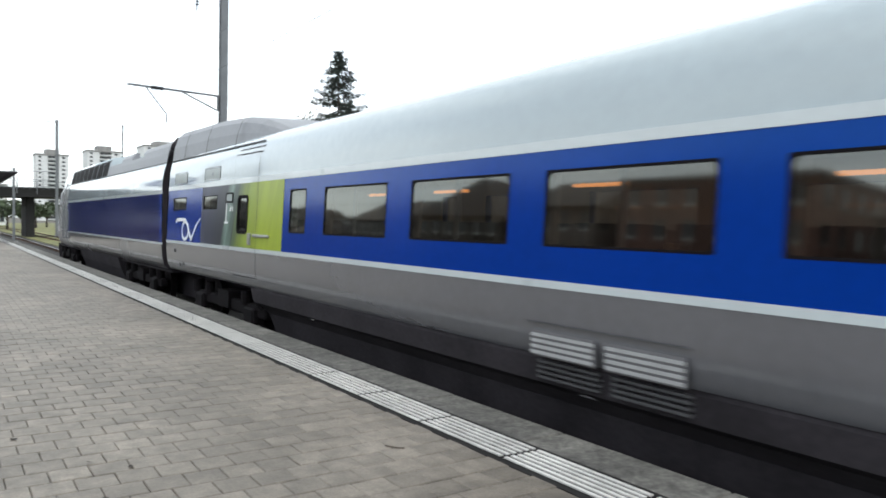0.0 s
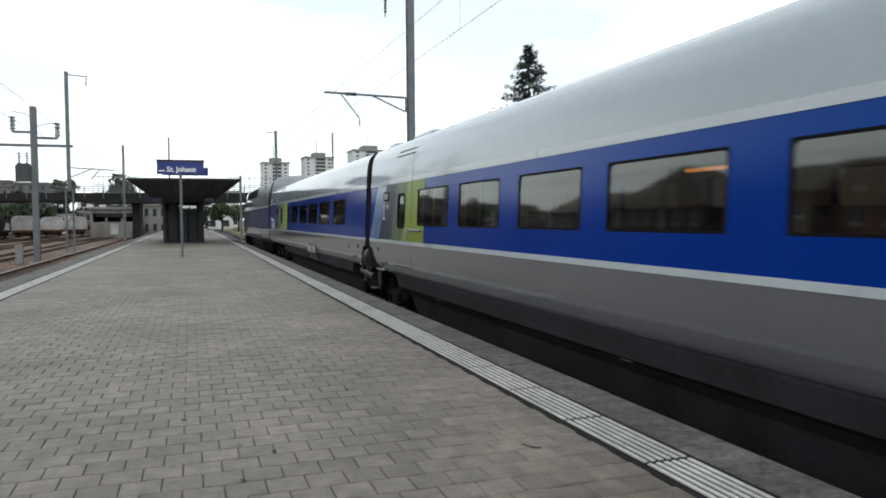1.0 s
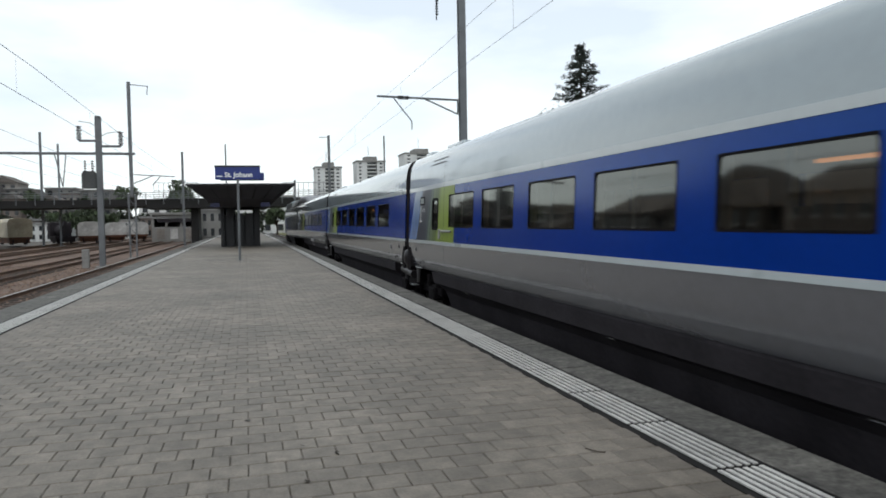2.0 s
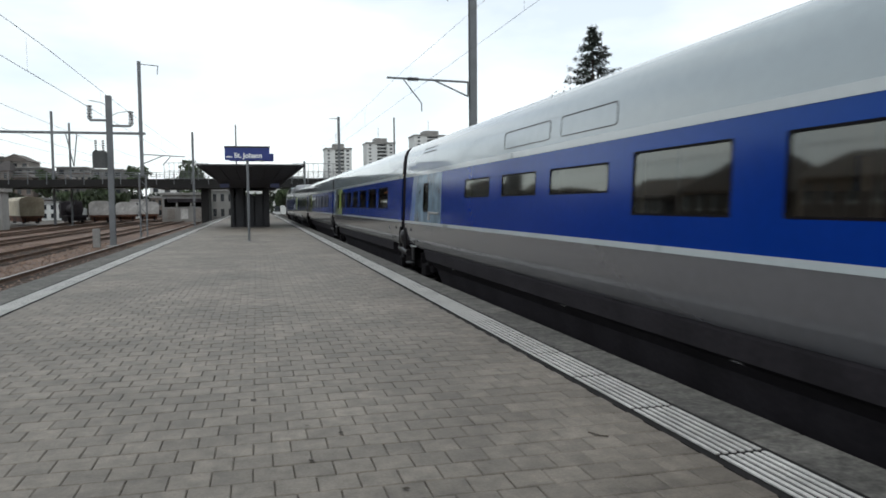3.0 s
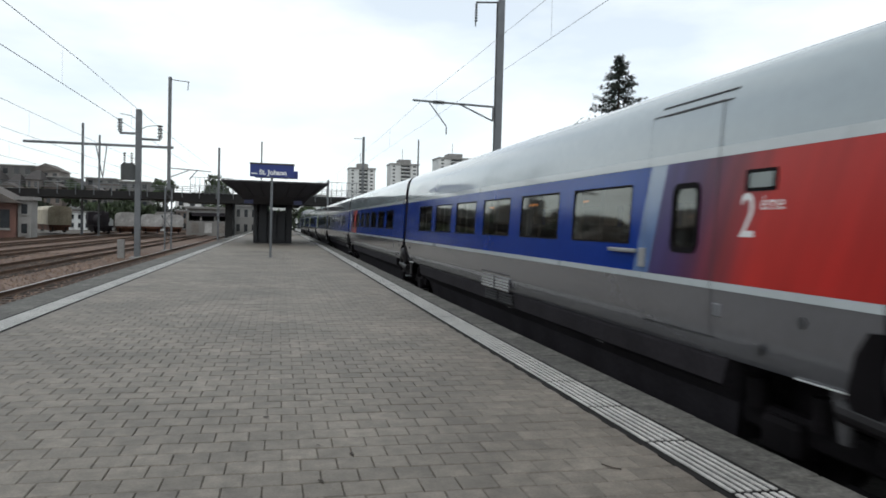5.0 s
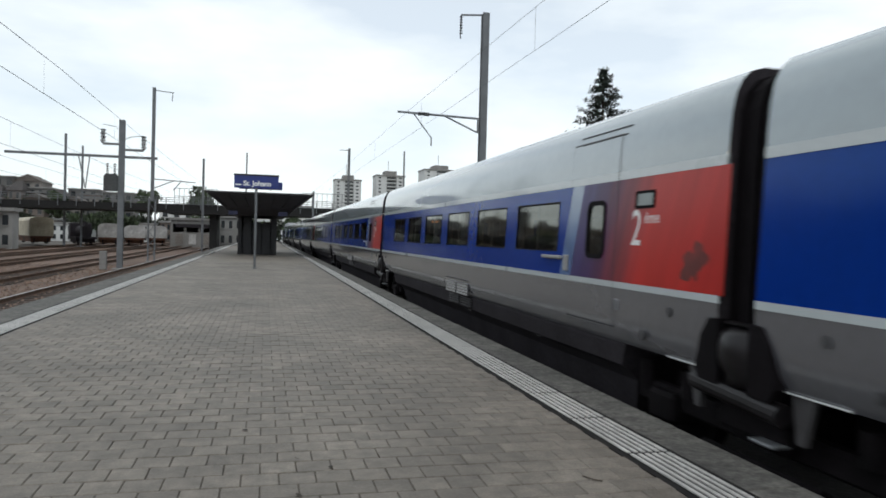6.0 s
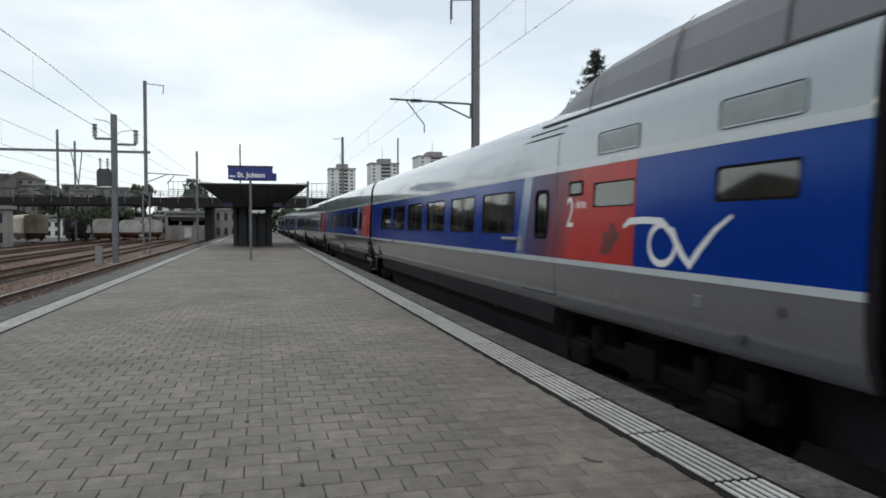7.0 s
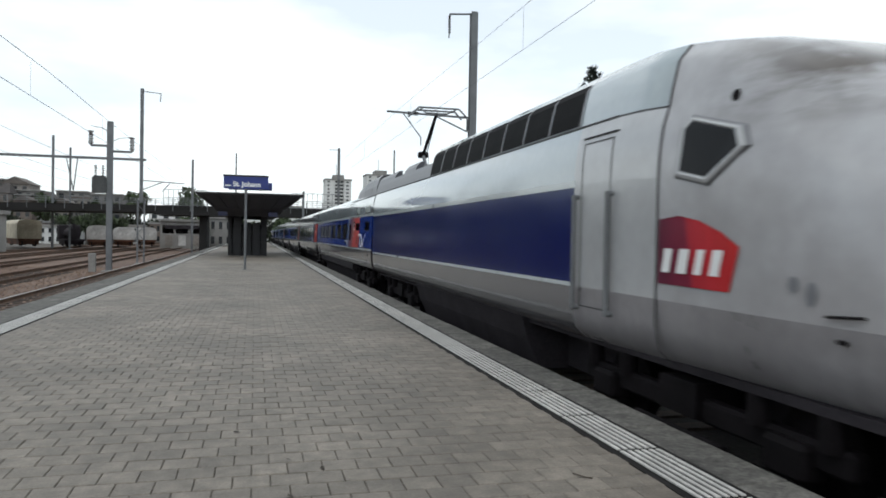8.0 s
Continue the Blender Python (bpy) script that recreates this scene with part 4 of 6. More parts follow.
    for a, b, top_z in ((0.2, 7.70, 3.27), (0.21, 2.85, 3.48), (4.25, 5.65, 3.48)):
        for sx in (1, -1):
            wall = [(-1.35, 2.96), (-1.31, 3.17), (-1.28, 3.27), (-1.16, 3.27), (-1.15, 3.12)] if top_z < 3.3 else [(-1.295, 3.2), (-1.25, 3.36), (-1.15, 3.48), (-1.05, 3.48), (-1.12, 3.12)]
            rows = [[(sx * x, d * (u + k * max(0, z - 3.0)), z) for x, z in wall + wall[:1]] for u, k in ((a, 0.3 if a > 3 else 0.0), (b, 0.0 if top_z < 3.3 else 0.5))]
            part("roof_screen", loft(rows), FAIRING, car, "grey side screen beside the roof gear")
    part("grille_roof", loft([shape(both_sides(cap), u) for u in (7.7, 12, 15, 16.3, 17.0, 17.60)]), SILVER, car, "silver roof over the grilles", smooth=True)
    u = 7.72
    while u < 15.5:
        g = part("roof_grille", loft([[(x, d * v, z) for x, z in [(-1.350, 2.975), (-1.316, 3.15), (-1.256, 3.40), (-1.19, 3.49)]] for v in (u, u + 0.945)], False), GRILLE, car, "black air intake grille")
        part("grille_bar", loft([[(x, d * v, z) for x, z in [(-1.356, 2.975), (-1.322, 3.15), (-1.262, 3.40), (-1.196, 3.49)]] for v in (u + 0.945, u + 0.985)], False), FAIRING, g)
        u += 0.99
    part("roof_lip", boxes(ubox(0.2, 16.6, -1.36, -1.32, 2.94, 2.957, d)), SEAM, car)
    # ends, underframe, bogies
    prof = both_sides(low + mid[1:] + top[1:] + cap[1:])
    bm = bmesh.new()
    bm.faces.new([bm.verts.new((x * 0.99, d * 0.2, z - 0.01)) for x, z in prof])
    part("end_wall", bm, SKIRT, car)
    part("underframe", loft([[(x, d * u, z) for x, z in [(-1.0, -0.34), (-1.2, 0.1), (-1.3, 0.45), (1.3, 0.45), (1.2, 0.1), (1.0, -0.34), (-1.0, -0.34)]] for u in (6.2, 13.6)]), SKIRT, car, "dark equipment case under the body")
    part("floor_pan", boxes(ubox(0.2, 20.6, -1.2, 1.2, 0.36, 0.44, d)), SKIRT, car)
    # added filler that shuts out light from the far side
    part("underfloor_light_block", boxes(ubox(0.2, 20.6, -0.55, 0.55, -0.30, 0.36, d)), SKIRT, car)
    part("snow_plough", loft([[(x * k, d * u, z) for x, z in [(-1.2, -0.3), (-1.25, 0.45), (1.25, 0.45), (1.2, -0.3), (-1.2, -0.3)]] for u, k in ((20.4, 1), (21.2, 0.85), (21.8, 0.5))]), SKIRT, car)
    bogie(car, 3.6, 3.0, d)
    bogie(car, 17.6, 3.0, d)
    # cab door with handrails
    outline = low + mid[1:] + top[1:] + cap[1:]

    def seam(ua, ub, rim):
        """A narrow dark joint laid over the skin between two lengths."""
        return loft([[(x - 0.005, y, z) for x, y, z in shape(rim, u)] for u in (ua, ub)], False)

    edge = [(-1.45, 0.82), (-1.45, 2.2), (-1.44, 2.5), (-1.41, 2.72)]
    dr = part("cab_door", seam(15.90, 15.918, edge), SEAM, car, "silver cab door with grab rails")
    part("door_joint", seam(16.62, 16.638, edge), SEAM, dr)
    part("door_joint", seam(15.90, 16.638, [(-1.412, 2.705), (-1.41, 2.72)]), SEAM, dr)
    part("door_joint", seam(15.90, 16.638, [(-1.45, 0.82), (-1.45, 0.835)]), SEAM, dr)
    part("roof_joint", loft([[(x - 0.004, y, z) for x, y, z in shape([(-1.35, 2.935), (-1.345, 2.952)], u)] for u in (16.6, 17.1, 17.6)], False), SEAM, car)
    for u, z, hu, hz in ((18.53, 2.83, 0.05, 0.05), (19.38, 1.30, 0.05, 0.06), (19.55, 1.24, 0.05, 0.09), (19.83, 0.94, 0.05, 0.02)):
        NOSE_MARKS.append((u, z, hu, hz))
    for u in (15.83, 16.68):
        part("handrail", rods(0.03, ((-HALF - 0.06, d * u, 0.78), (-HALF - 0.06, d * u, 2.12)), ((-HALF - 0.06, d * u, 0.8), (-HALF + 0.01, d * u, 0.8)), ((-HALF - 0.06, d * u, 2.1), (-HALF + 0.01, d * u, 2.1))), MAST, dr, "vertical steel handrail")
    part("roof_gutter", boxes(ubox(15.86, 16.70, -1.418, -1.39, 2.775, 2.787, d)), SEAM, dr)
    part("nose_joint", loft([[(x * 1.004, y, z) for x, y, z in shape((low + mid[1:] + top[1:] + cap[1:]), u)] for u in (17.585, 17.625)], False), SEAM, car)
    # side cab window: five-sided, with a stepped frame
    pts = [(17.98, 2.23), (18.0, 2.60), (18.09, 2.67), (18.66, 2.52), (18.73, 2.38), (18.36, 2.15)]

    def skin(u, z, lift):
        """The place on the nose's skin at length u and height z, lifted outwards."""
        su, sz = u, z
        for _ in range(40):
            x0 = 0.0
            for (xa, za), (xb, zb) in zip(outline, outline[1:]):
                if za <= sz <= zb:
                    x0 = xa + (xb - xa) * (sz - za) / max(1e-6, zb - za)
                    break
            (x, y, zz), = shape([(x0, sz)], su)
            su, sz = su + (u - d * y), min(3.65, sz + (z - zz))
        return (x - lift, d * u, z)

    cu, cz = sum(p[0] for p in pts) / 6, sum(p[1] for p in pts) / 6
    grow = lambda k: [(cu + (u - cu) * k, cz + (z - cz) * k) for u, z in pts]
    bm = bmesh.new()
    loops = [[bm.verts.new(skin(u, z, lift)) for u, z in grow(k)] for k, lift in ((1.24, -0.03), (1.20, 0.025), (1.08, 0.038), (0.99, 0.028))]
    for a, b in zip(loops, loops[1:]):
        for i in range(6):
            bm.faces.new((a[i], a[(i + 1) % 6], b[(i + 1) % 6], b[i]))
    fr = part("cab_window", bm, CAB_SIDE, car, "five-sided cab side window in a raised frame")
    bm = bmesh.new()
    loops = [[bm.verts.new(skin(u, z, lift)) for u, z in grow(k)] for k, lift in ((1.29, 0.004), (1.25, 0.012), (1.20, 0.028))]
    for a, b in zip(loops, loops[1:]):
        for i in range(6):
            bm.faces.new((a[i], a[(i + 1) % 6], b[(i + 1) % 6], b[i]))
    part("window_rim", bm, FAIRING, fr, "dark joint round the frame")
    bm = bmesh.new()
    bm.faces.new([bm.verts.new(skin(u, z, 0.031)) for u, z in grow(1.0)])
    part("cab_pane", bm, DARK_PANE, fr)
    if d < 0:
        # red rounded logo panel with white bars
        shape_pts = [(17.65, 1.20), (17.65, 1.80), (17.97, 1.83), (18.27, 1.78), (18.57, 1.68), (18.80, 1.56), (18.78, 1.48), (18.70, 1.19)]
        bm = bmesh.new()
        bm.faces.new([bm.verts.new(skin(u, z, 0.012)) for u, z in shape_pts])
        lg = part("logo_panel", bm, RED, car, "red logo panel with white bars")
        for a, w in ((17.70, 0.20), (17.94, 0.22), (18.20, 0.18), (18.42, 0.20)):
            bm = bmesh.new()
            bm.faces.new([bm.verts.new(skin(u, z, 0.02)) for u, z in ((a + 0.02, 1.31), (a + 0.07, 1.53), (a + w, 1.53), (a + w - 0.05, 1.31))])
            part("logo_bar", bm, LETTER, lg)
        for u, z, hu, hz in NOSE_MARKS[:4]:
            bm = bmesh.new()
            ringed = [(u + hu * math.cos(radians(a)), z + hz * math.sin(radians(a))) for a in range(0, 360, 30)]
            bm.faces.new([bm.verts.new(skin(p, q, 0.006)) for p, q in ringed])
            part("nose_fitting", bm, BOGIE if hu == hz or hz < 0.05 else FAIRING, car, "small dark recessed fitting")
        bm = bmesh.new()
        rod(bm, skin(19.70, 1.10, 0.02), skin(20.0, 1.12, 0.02), 0.012, 6)
        part("nose_handle", bm, BOGIE, car)
        pantograph(car, d)


def pantograph(car, d):
    """Raised single-arm pantograph on insulators."""
    base = part("pantograph", boxes(ubox(0.9, 2.2, -0.55, -0.45, 3.36, 3.42, d), ubox(0.9, 2.2, 0.45, 0.55, 3.36, 3.42, d), ubox(0.85, 1.15, -0.55, 0.55, 3.36, 3.56, d)), MAST, car, "raised single-arm pantograph")
    for u in (0.95, 2.1):
        for x in (-0.5, 0.5):
            bm = bmesh.new()
            for i in range(4):
                rod(bm, (x, d * u, 3.16 + i * 0.05), (x, d * u, 3.18 + i * 0.05), 0.08, 10)
            rod(bm, (x, d * u, 3.1), (x, d * u, 3.38), 0.04, 8)
            part("insulator", bm, BOGIE, base)
    knee = (0, d * 0.95, 4.2)
    part("lower_arm", rods(0.06, ((0, d * 1.8, 3.48), knee)), MAST, base)
    part("upper_arm", rods(0.05, (knee, (0, d * 2.62, 5.2))), BOGIE, base, "dark upper pantograph arm")
    part("guide_rod", rods(0.016, ((0.05, d * 1.2, 4.2), (0.05, d * 2.5, 5.2))), MAST, base)
    part("head_yoke", rods(0.025, ((-0.3, d * 2.7, 5.24), (0.3, d * 2.7, 5.24)), ((0, d * 2.6, 5.2), (0, d * 2.75, 5.26))), MAST, base)
    part("knee_joint", soft_box(-0.16, 0.16, min(d * 0.85, d * 1.05), max(d * 0.85, d * 1.05), 4.1, 4.3, 0.04, 1), BOGIE, base)
    bm = bmesh.new()
    for u in (2.5, 3.0):
        pts = [(-0.82, 5.13), (-0.60, 5.35), (0.60, 5.35), (0.82, 5.13)]
        for a, b in zip(pts, pts[1:]):
            rod(bm, (a[0], d * u, a[1]), (b[0], d * u, b[1]), 0.028, 8)
    for x in (-0.5, 0.5):
        rod(bm, (x, d * 2.5, 5.33), (x, d * 3.0, 5.33), 0.022, 6)
        rod(bm, (x * 0.6, d * 2.7, 5.24), (x, d * 2.75, 5.33), 0.022, 6)
    part("collector_head", bm, MAST, base)


add_train()


# ---- platform ----
EDGE_R, EDGE_L = 3.57, -4.75
STRIP_R, STRIP_L = (2.74, 3.10), (-4.05, -3.68)
Y0, Y1 = -30, 175
PITCH = 0.238
GROUND = -0.78


def add_platform():
    base = solid("platform", boxes((EDGE_L + 0.05, EDGE_R - 0.05, Y0, Y1, GROUND - 0.2, -0.014)), JOINT, "paved station platform with sandy dark joints", "platform", kind="structure")
    # near pavers one by one, the rest joined
    bm = boxes((-0.1165, 0.1165, -0.114, 0.114, -0.06, 0.0))
    top = [e for e in bm.edges if all(v.co.z > -0.01 for v in e.verts)]
    bmesh.ops.bevel(bm, geom=top, offset=0.006, segments=1, affect="EDGES")
    me = bpy.data.meshes.new("paver")
    bm.to_mesh(me)
    bm.free()
    me.materials.append(PAVER)
    x0, x1 = STRIP_L[1] + 0.047, STRIP_R[0] - 0.053
    cols = int((x1 - x0) / PITCH)
    verts, faces = [], []
    rng = random.Random(5)
    near = 0
    rows = int((42 - 0.5) / PITCH)
    behind = 48
    for r in range(-behind, rows):
        y = 0.6 + r * PITCH
        shift = 0.5 * PITCH if r % 2 else 0.0
        for c in range(-1, cols + 2):
            xa = max(x0, x0 + c * PITCH + shift + 0.003)
            xb = min(x1, x0 + (c + 1) * PITCH + shift - 0.003)
            if xb - xa < 0.03:
                continue
            x, hx = (xa + xb) / 2, (xb - xa) / 2
            z = rng.uniform(-0.003, 0.0015)
            if 3.3 < y < 6.0 and near < 300 and hx > 0.11:
                p = new("paver", me)
                p.matrix_basis = pose(x, y, z, rng.uniform(-0.5, 0.5), rng.uniform(-0.5, 0.5), rng.uniform(-0.7, 0.7))
                p.parent = base
                near += 1
                continue
            n, hy = len(verts), 0.114
            for cut, zz in ((0, -0.02), (0, -0.006), (0.006, z)):
                verts += [(x + sx * (hx - cut), y + sy * (hy - cut), zz) for sx, sy in ((-1, -1), (1, -1), (1, 1), (-1, 1))]
            faces.append((n + 8, n + 9, n + 10, n + 11))
            for lo in (0, 4):
                faces += [(n + lo + i, n + lo + (i + 1) % 4, n + lo + 4 + (i + 1) % 4, n + lo + 4 + i) for i in range(4)]
    m2 = bpy.data.meshes.new("pavers")
    m2.from_pydata(verts, [], faces)
    m2.materials.append(PAVER_FAR)
    more = tagged(new("pavers", m2), kind="stuff")
    more.parent = base
    far = part("far_paving", boxes((x0, x1, 0.6 + rows * PITCH - 0.1, Y1, -0.02, -0.003), (x0, x1, Y0, 0.6 - behind * PITCH - 0.12, -0.02, -0.003)), PAVER, base)
    # tactile safety lines
    for name, (a, b), centre in (("safety_line", STRIP_R, 0), ("safety_line", STRIP_L, 0)):
        line = solid(name, boxes((a - 0.05, b + 0.045, Y0, Y1, -0.03, -0.006)), CHANNEL, "white ribbed tactile safety line along the platform edge", "safety line", kind="structure")
        bm = bmesh.new()
        n = 6
        w = (b - a) / n
        for i in range(n):
            box(bm, i * w + 0.24 * w, i * w + 0.76 * w, 0.022, 1.061, -0.02, 0.006)
        box(bm, 0, b - a, 0.004, 1.079, -0.025, -0.003)
        tile = bpy.data.meshes.new("tactile_tile")
        bm.to_mesh(tile)
        bm.free()
        tile.materials.append(RIDGE)
        tile.materials.append(CHANNEL)
        for p in tile.polygons:
            p.material_index = 1 if max(tile.vertices[v].co.z for v in p.vertices) < 0 else 0
        for k in range(-8, 110):
            t = new("tactile_tile", tile)
            t.matrix_basis = pose(a, 5.06 + k * 1.083, 0.0)
            t.parent = line
    # edge stones
    for name, a, b in (("platform_edge", STRIP_R[1] + 0.048, EDGE_R), ("platform_edge", EDGE_L, STRIP_L[0] - 0.053)):
        wall = solid(name, boxes((min(a, b) + 0.05, max(a, b) - 0.04, Y0, Y1, GROUND - 0.2, -0.1)), EDGE, "weathered concrete platform edge wall", "platform edge", kind="structure")
        bm = soft_box(a, b, 0.006, 1.494, -0.16, 0.0, 0.012, 1)
        stone = bpy.data.meshes.new("edge_stone")
        bm.to_mesh(stone)
        bm.free()
        stone.materials.append(EDGE)
        for k in range(-8, 90):
            s = new("edge_stone", stone)
            s.matrix_basis = pose(0, 1.2 + k * 1.5, rng.uniform(-0.004, 0.003), 0, 0, 0)
            s.parent = wall


# ---- ground and tracks ----
LEFT_TRACKS = [-6.62, -10.85, -15.2, -19.5, -23.8]


def add_ground():
    bm = bmesh.new()
    bmesh.ops.create_grid(bm, x_segments=8, y_segments=8, size=2500)
    g = solid("ground", bm, EARTH, "grey-brown railway yard ground", "ground", kind="structure")
    g.location = (0, 600, GROUND)
    bed = solid("trackbed", boxes((-27, EDGE_L + 0.04, -40, 320, GROUND - 0.1, -0.70)), BALLAST, "rust-stained ballast trackbed", "ballast", kind="structure")
    # this bed's dark colour stands in for the train's shade
    solid("trackbed", boxes((EDGE_R - 0.04, 14, -40, 320, GROUND - 0.1, -0.70)), SHADED_BED, "ballast trackbed under the train, darkened for shade", "ballast", kind="structure")
    rng = random.Random(9)
    verts, faces = [], []
    for i in range(9000):
        x = EDGE_L - 0.1 - 12 * rng.random() ** 1.5
        y = 9 + 42 * rng.random() ** 1.2
        r = rng.uniform(0.025, 0.055)
        n = len(verts)
        q = Euler((rng.uniform(0, 3), rng.uniform(0, 3), rng.uniform(0, 3))).to_matrix()
        for v in ((1, 0, 0), (-1, 0, 0), (0, 1, 0), (0, -1, 0), (0, 0, 0.8), (0, 0, -0.8)):
            w = q @ (Vector(v) * r * rng.uniform(0.7, 1.2))
            verts.append((x + w.x, y + w.y, -0.685 + w.z))
        faces += [(n + a, n + b, n + c) for a, b, c in ((0, 2, 4), (2, 1, 4), (1, 3, 4), (3, 0, 4), (2, 0, 5), (1, 2, 5), (3, 1, 5), (0, 3, 5))]
    me = bpy.data.meshes.new("ballast_stones")
    me.from_pydata(verts, [], faces)
    me.materials.append(STONE)
    tagged(new("ballast_stones", me), "loose rust-stained ballast stones beside the rails", "ballast", kind="stuff")
    for ax in LEFT_TRACKS + [TRACK_X, 9.6]:
        tr = thing("railway_track", "rusty railway track on timber sleepers in ballast", "railway track", (ax, 0, 0), "railway tracks")
        for sx in (-1, 1):
            c = sx * 0.7525
            foot = [(-0.07, -0.67), (0.07, -0.67), (0.07, -0.66), (0.012, -0.64), (0.012, -0.56), (0.036, -0.55), (0.036, -0.525), (-0.036, -0.525), (-0.036, -0.55), (-0.012, -0.56), (-0.012, -0.64), (-0.07, -0.66)]
            rl = part("rail", extrude_profile([(c + x, z) for x, z in foot], -40, 320), RAIL, tr)
            part("rail_head", boxes((c - 0.03, c + 0.03, -40, 320, -0.526, -0.518)), RAILTOP if ax in (TRACK_X, -6.62) else RAIL, rl)
        bm = boxes((-1.25, 1.25, -0.13, 0.13, -0.80, -0.665))
        sl = bpy.data.meshes.new("sleeper")
        bm.to_mesh(sl)
        bm.free()
        sl.materials.append(SLEEPER)
        for k in range(60):
            if ax > 0 and k > 12:
                break
            s = new("sleeper", sl)
            s.matrix_basis = pose(0, 8 + k * 0.62, 0)
            s.parent = tr
    # low grey cable trough and grass verge beyond the platform track
    solid("grass_verge", boxes((7.2, 60, 60, 320, GROUND, GROUND + 0.12)), GRASS, "yellow-green grass verge beyond the tracks", "grass", kind="structure")


# ---- masts, wires ----
def h_mast(name, x, y, top, w=0.24, label="", lattice=False):
    m = thing(name, label or "grey steel catenary mast beside the track", "catenary mast", (x, y, GROUND), "catenary masts")
    h = top - GROUND
    if lattice:
        bm = bmesh.new()
        for sx in (-1, 1):
            box(bm, sx * 0.22 - 0.05, sx * 0.22 + 0.05, -0.08, 0.08, 0, 4.6)
        k, z = 1, 0.3
        while z < 4.4:
            beam(bm, (-0.2 * k, 0, z), (0.2 * k, 0, z + 0.5), 0.05, 0.03)
            k, z = -k, z + 0.5
        part("lattice_foot", bm, MAST, m)
        part("shaft", boxes((-w / 2, w / 2, -0.1, 0.1, 4.5, h)), MAST, m)
    else:
        t = 0.02
        part("shaft", boxes((-w / 2, w / 2, -w / 2, -w / 2 + t, 0, h), (-w / 2, w / 2, w / 2 - t, w / 2, 0, h), (-t, t, -w / 2 + t, w / 2 - t, 0, h)), MAST, m)
    part("footing", soft_box(-0.35, 0.35, -0.35, 0.35, -0.1, 0.18, 0.03, 1), CONCRETE, m)
    return m


def wire(bm, spans, r, sag=0.0, n=8):
    """One continuous wire through the spans' ends, sagging between them."""
    pts = []
    for a, b in zip(spans, spans[1:]):
        a, b = Vector(a), Vector(b)
        pts += [a.lerp(b, i / n) - Vector((0, 0, sag * 4 * (i / n) * (1 - i / n))) for i in range(n)]
    pts.append(Vector(spans[-1]))
    rings = [[bm.verts.new(p + Vector((r * math.cos(k * math.tau / 5), 0, r * math.sin(k * math.tau / 5)))) for k in range(5)] for p in pts]
    for a, b in zip(rings, rings[1:]):
        for k in range(5):
            bm.faces.new((a[k], a[(k + 1) % 5], b[(k + 1) % 5], b[k]))


def cantilever(m, x_tip, x_mast, z, base_z, drop_x=None):
    """Swinging bracket from the mast towards the track, with insulator and registration arm."""
    z, base = z - base_z, 0
    a = part("bracket_arm", rods(0.04, ((x_mast, 0, z - 0.02), (x_tip, 0, z + 0.05))), MAST, m)
    part("stay_tube", rods(0.03, ((x_mast, 0, z - 0.55), (x_mast + (x_tip - x_mast) * 0.42, 0, z)), ((x_mast, 0, z - 0.55), (x_mast, 0, z))), MAST, a)
    bm = bmesh.new()
    c = x_mast + (x_tip - x_mast) * 0.68
    for i in range(6):
        rod(bm, (c + i * 0.07 - 0.2, 0, z + 0.02), (c + i * 0.07 - 0.17, 0, z + 0.02), 0.075, 10)
    part("insulator", bm, BOGIE, a)
    t = x_mast + (x_tip - x_mast) * 0.8
    e = x_mast + (x_tip - x_mast) * 0.58
    part("registration_arm", rods(0.022, ((t, 0, z), (e, 0, z - 0.85)), ((e, 0, z - 0.85), (e, 0, z - 1.15))), MAST, a)


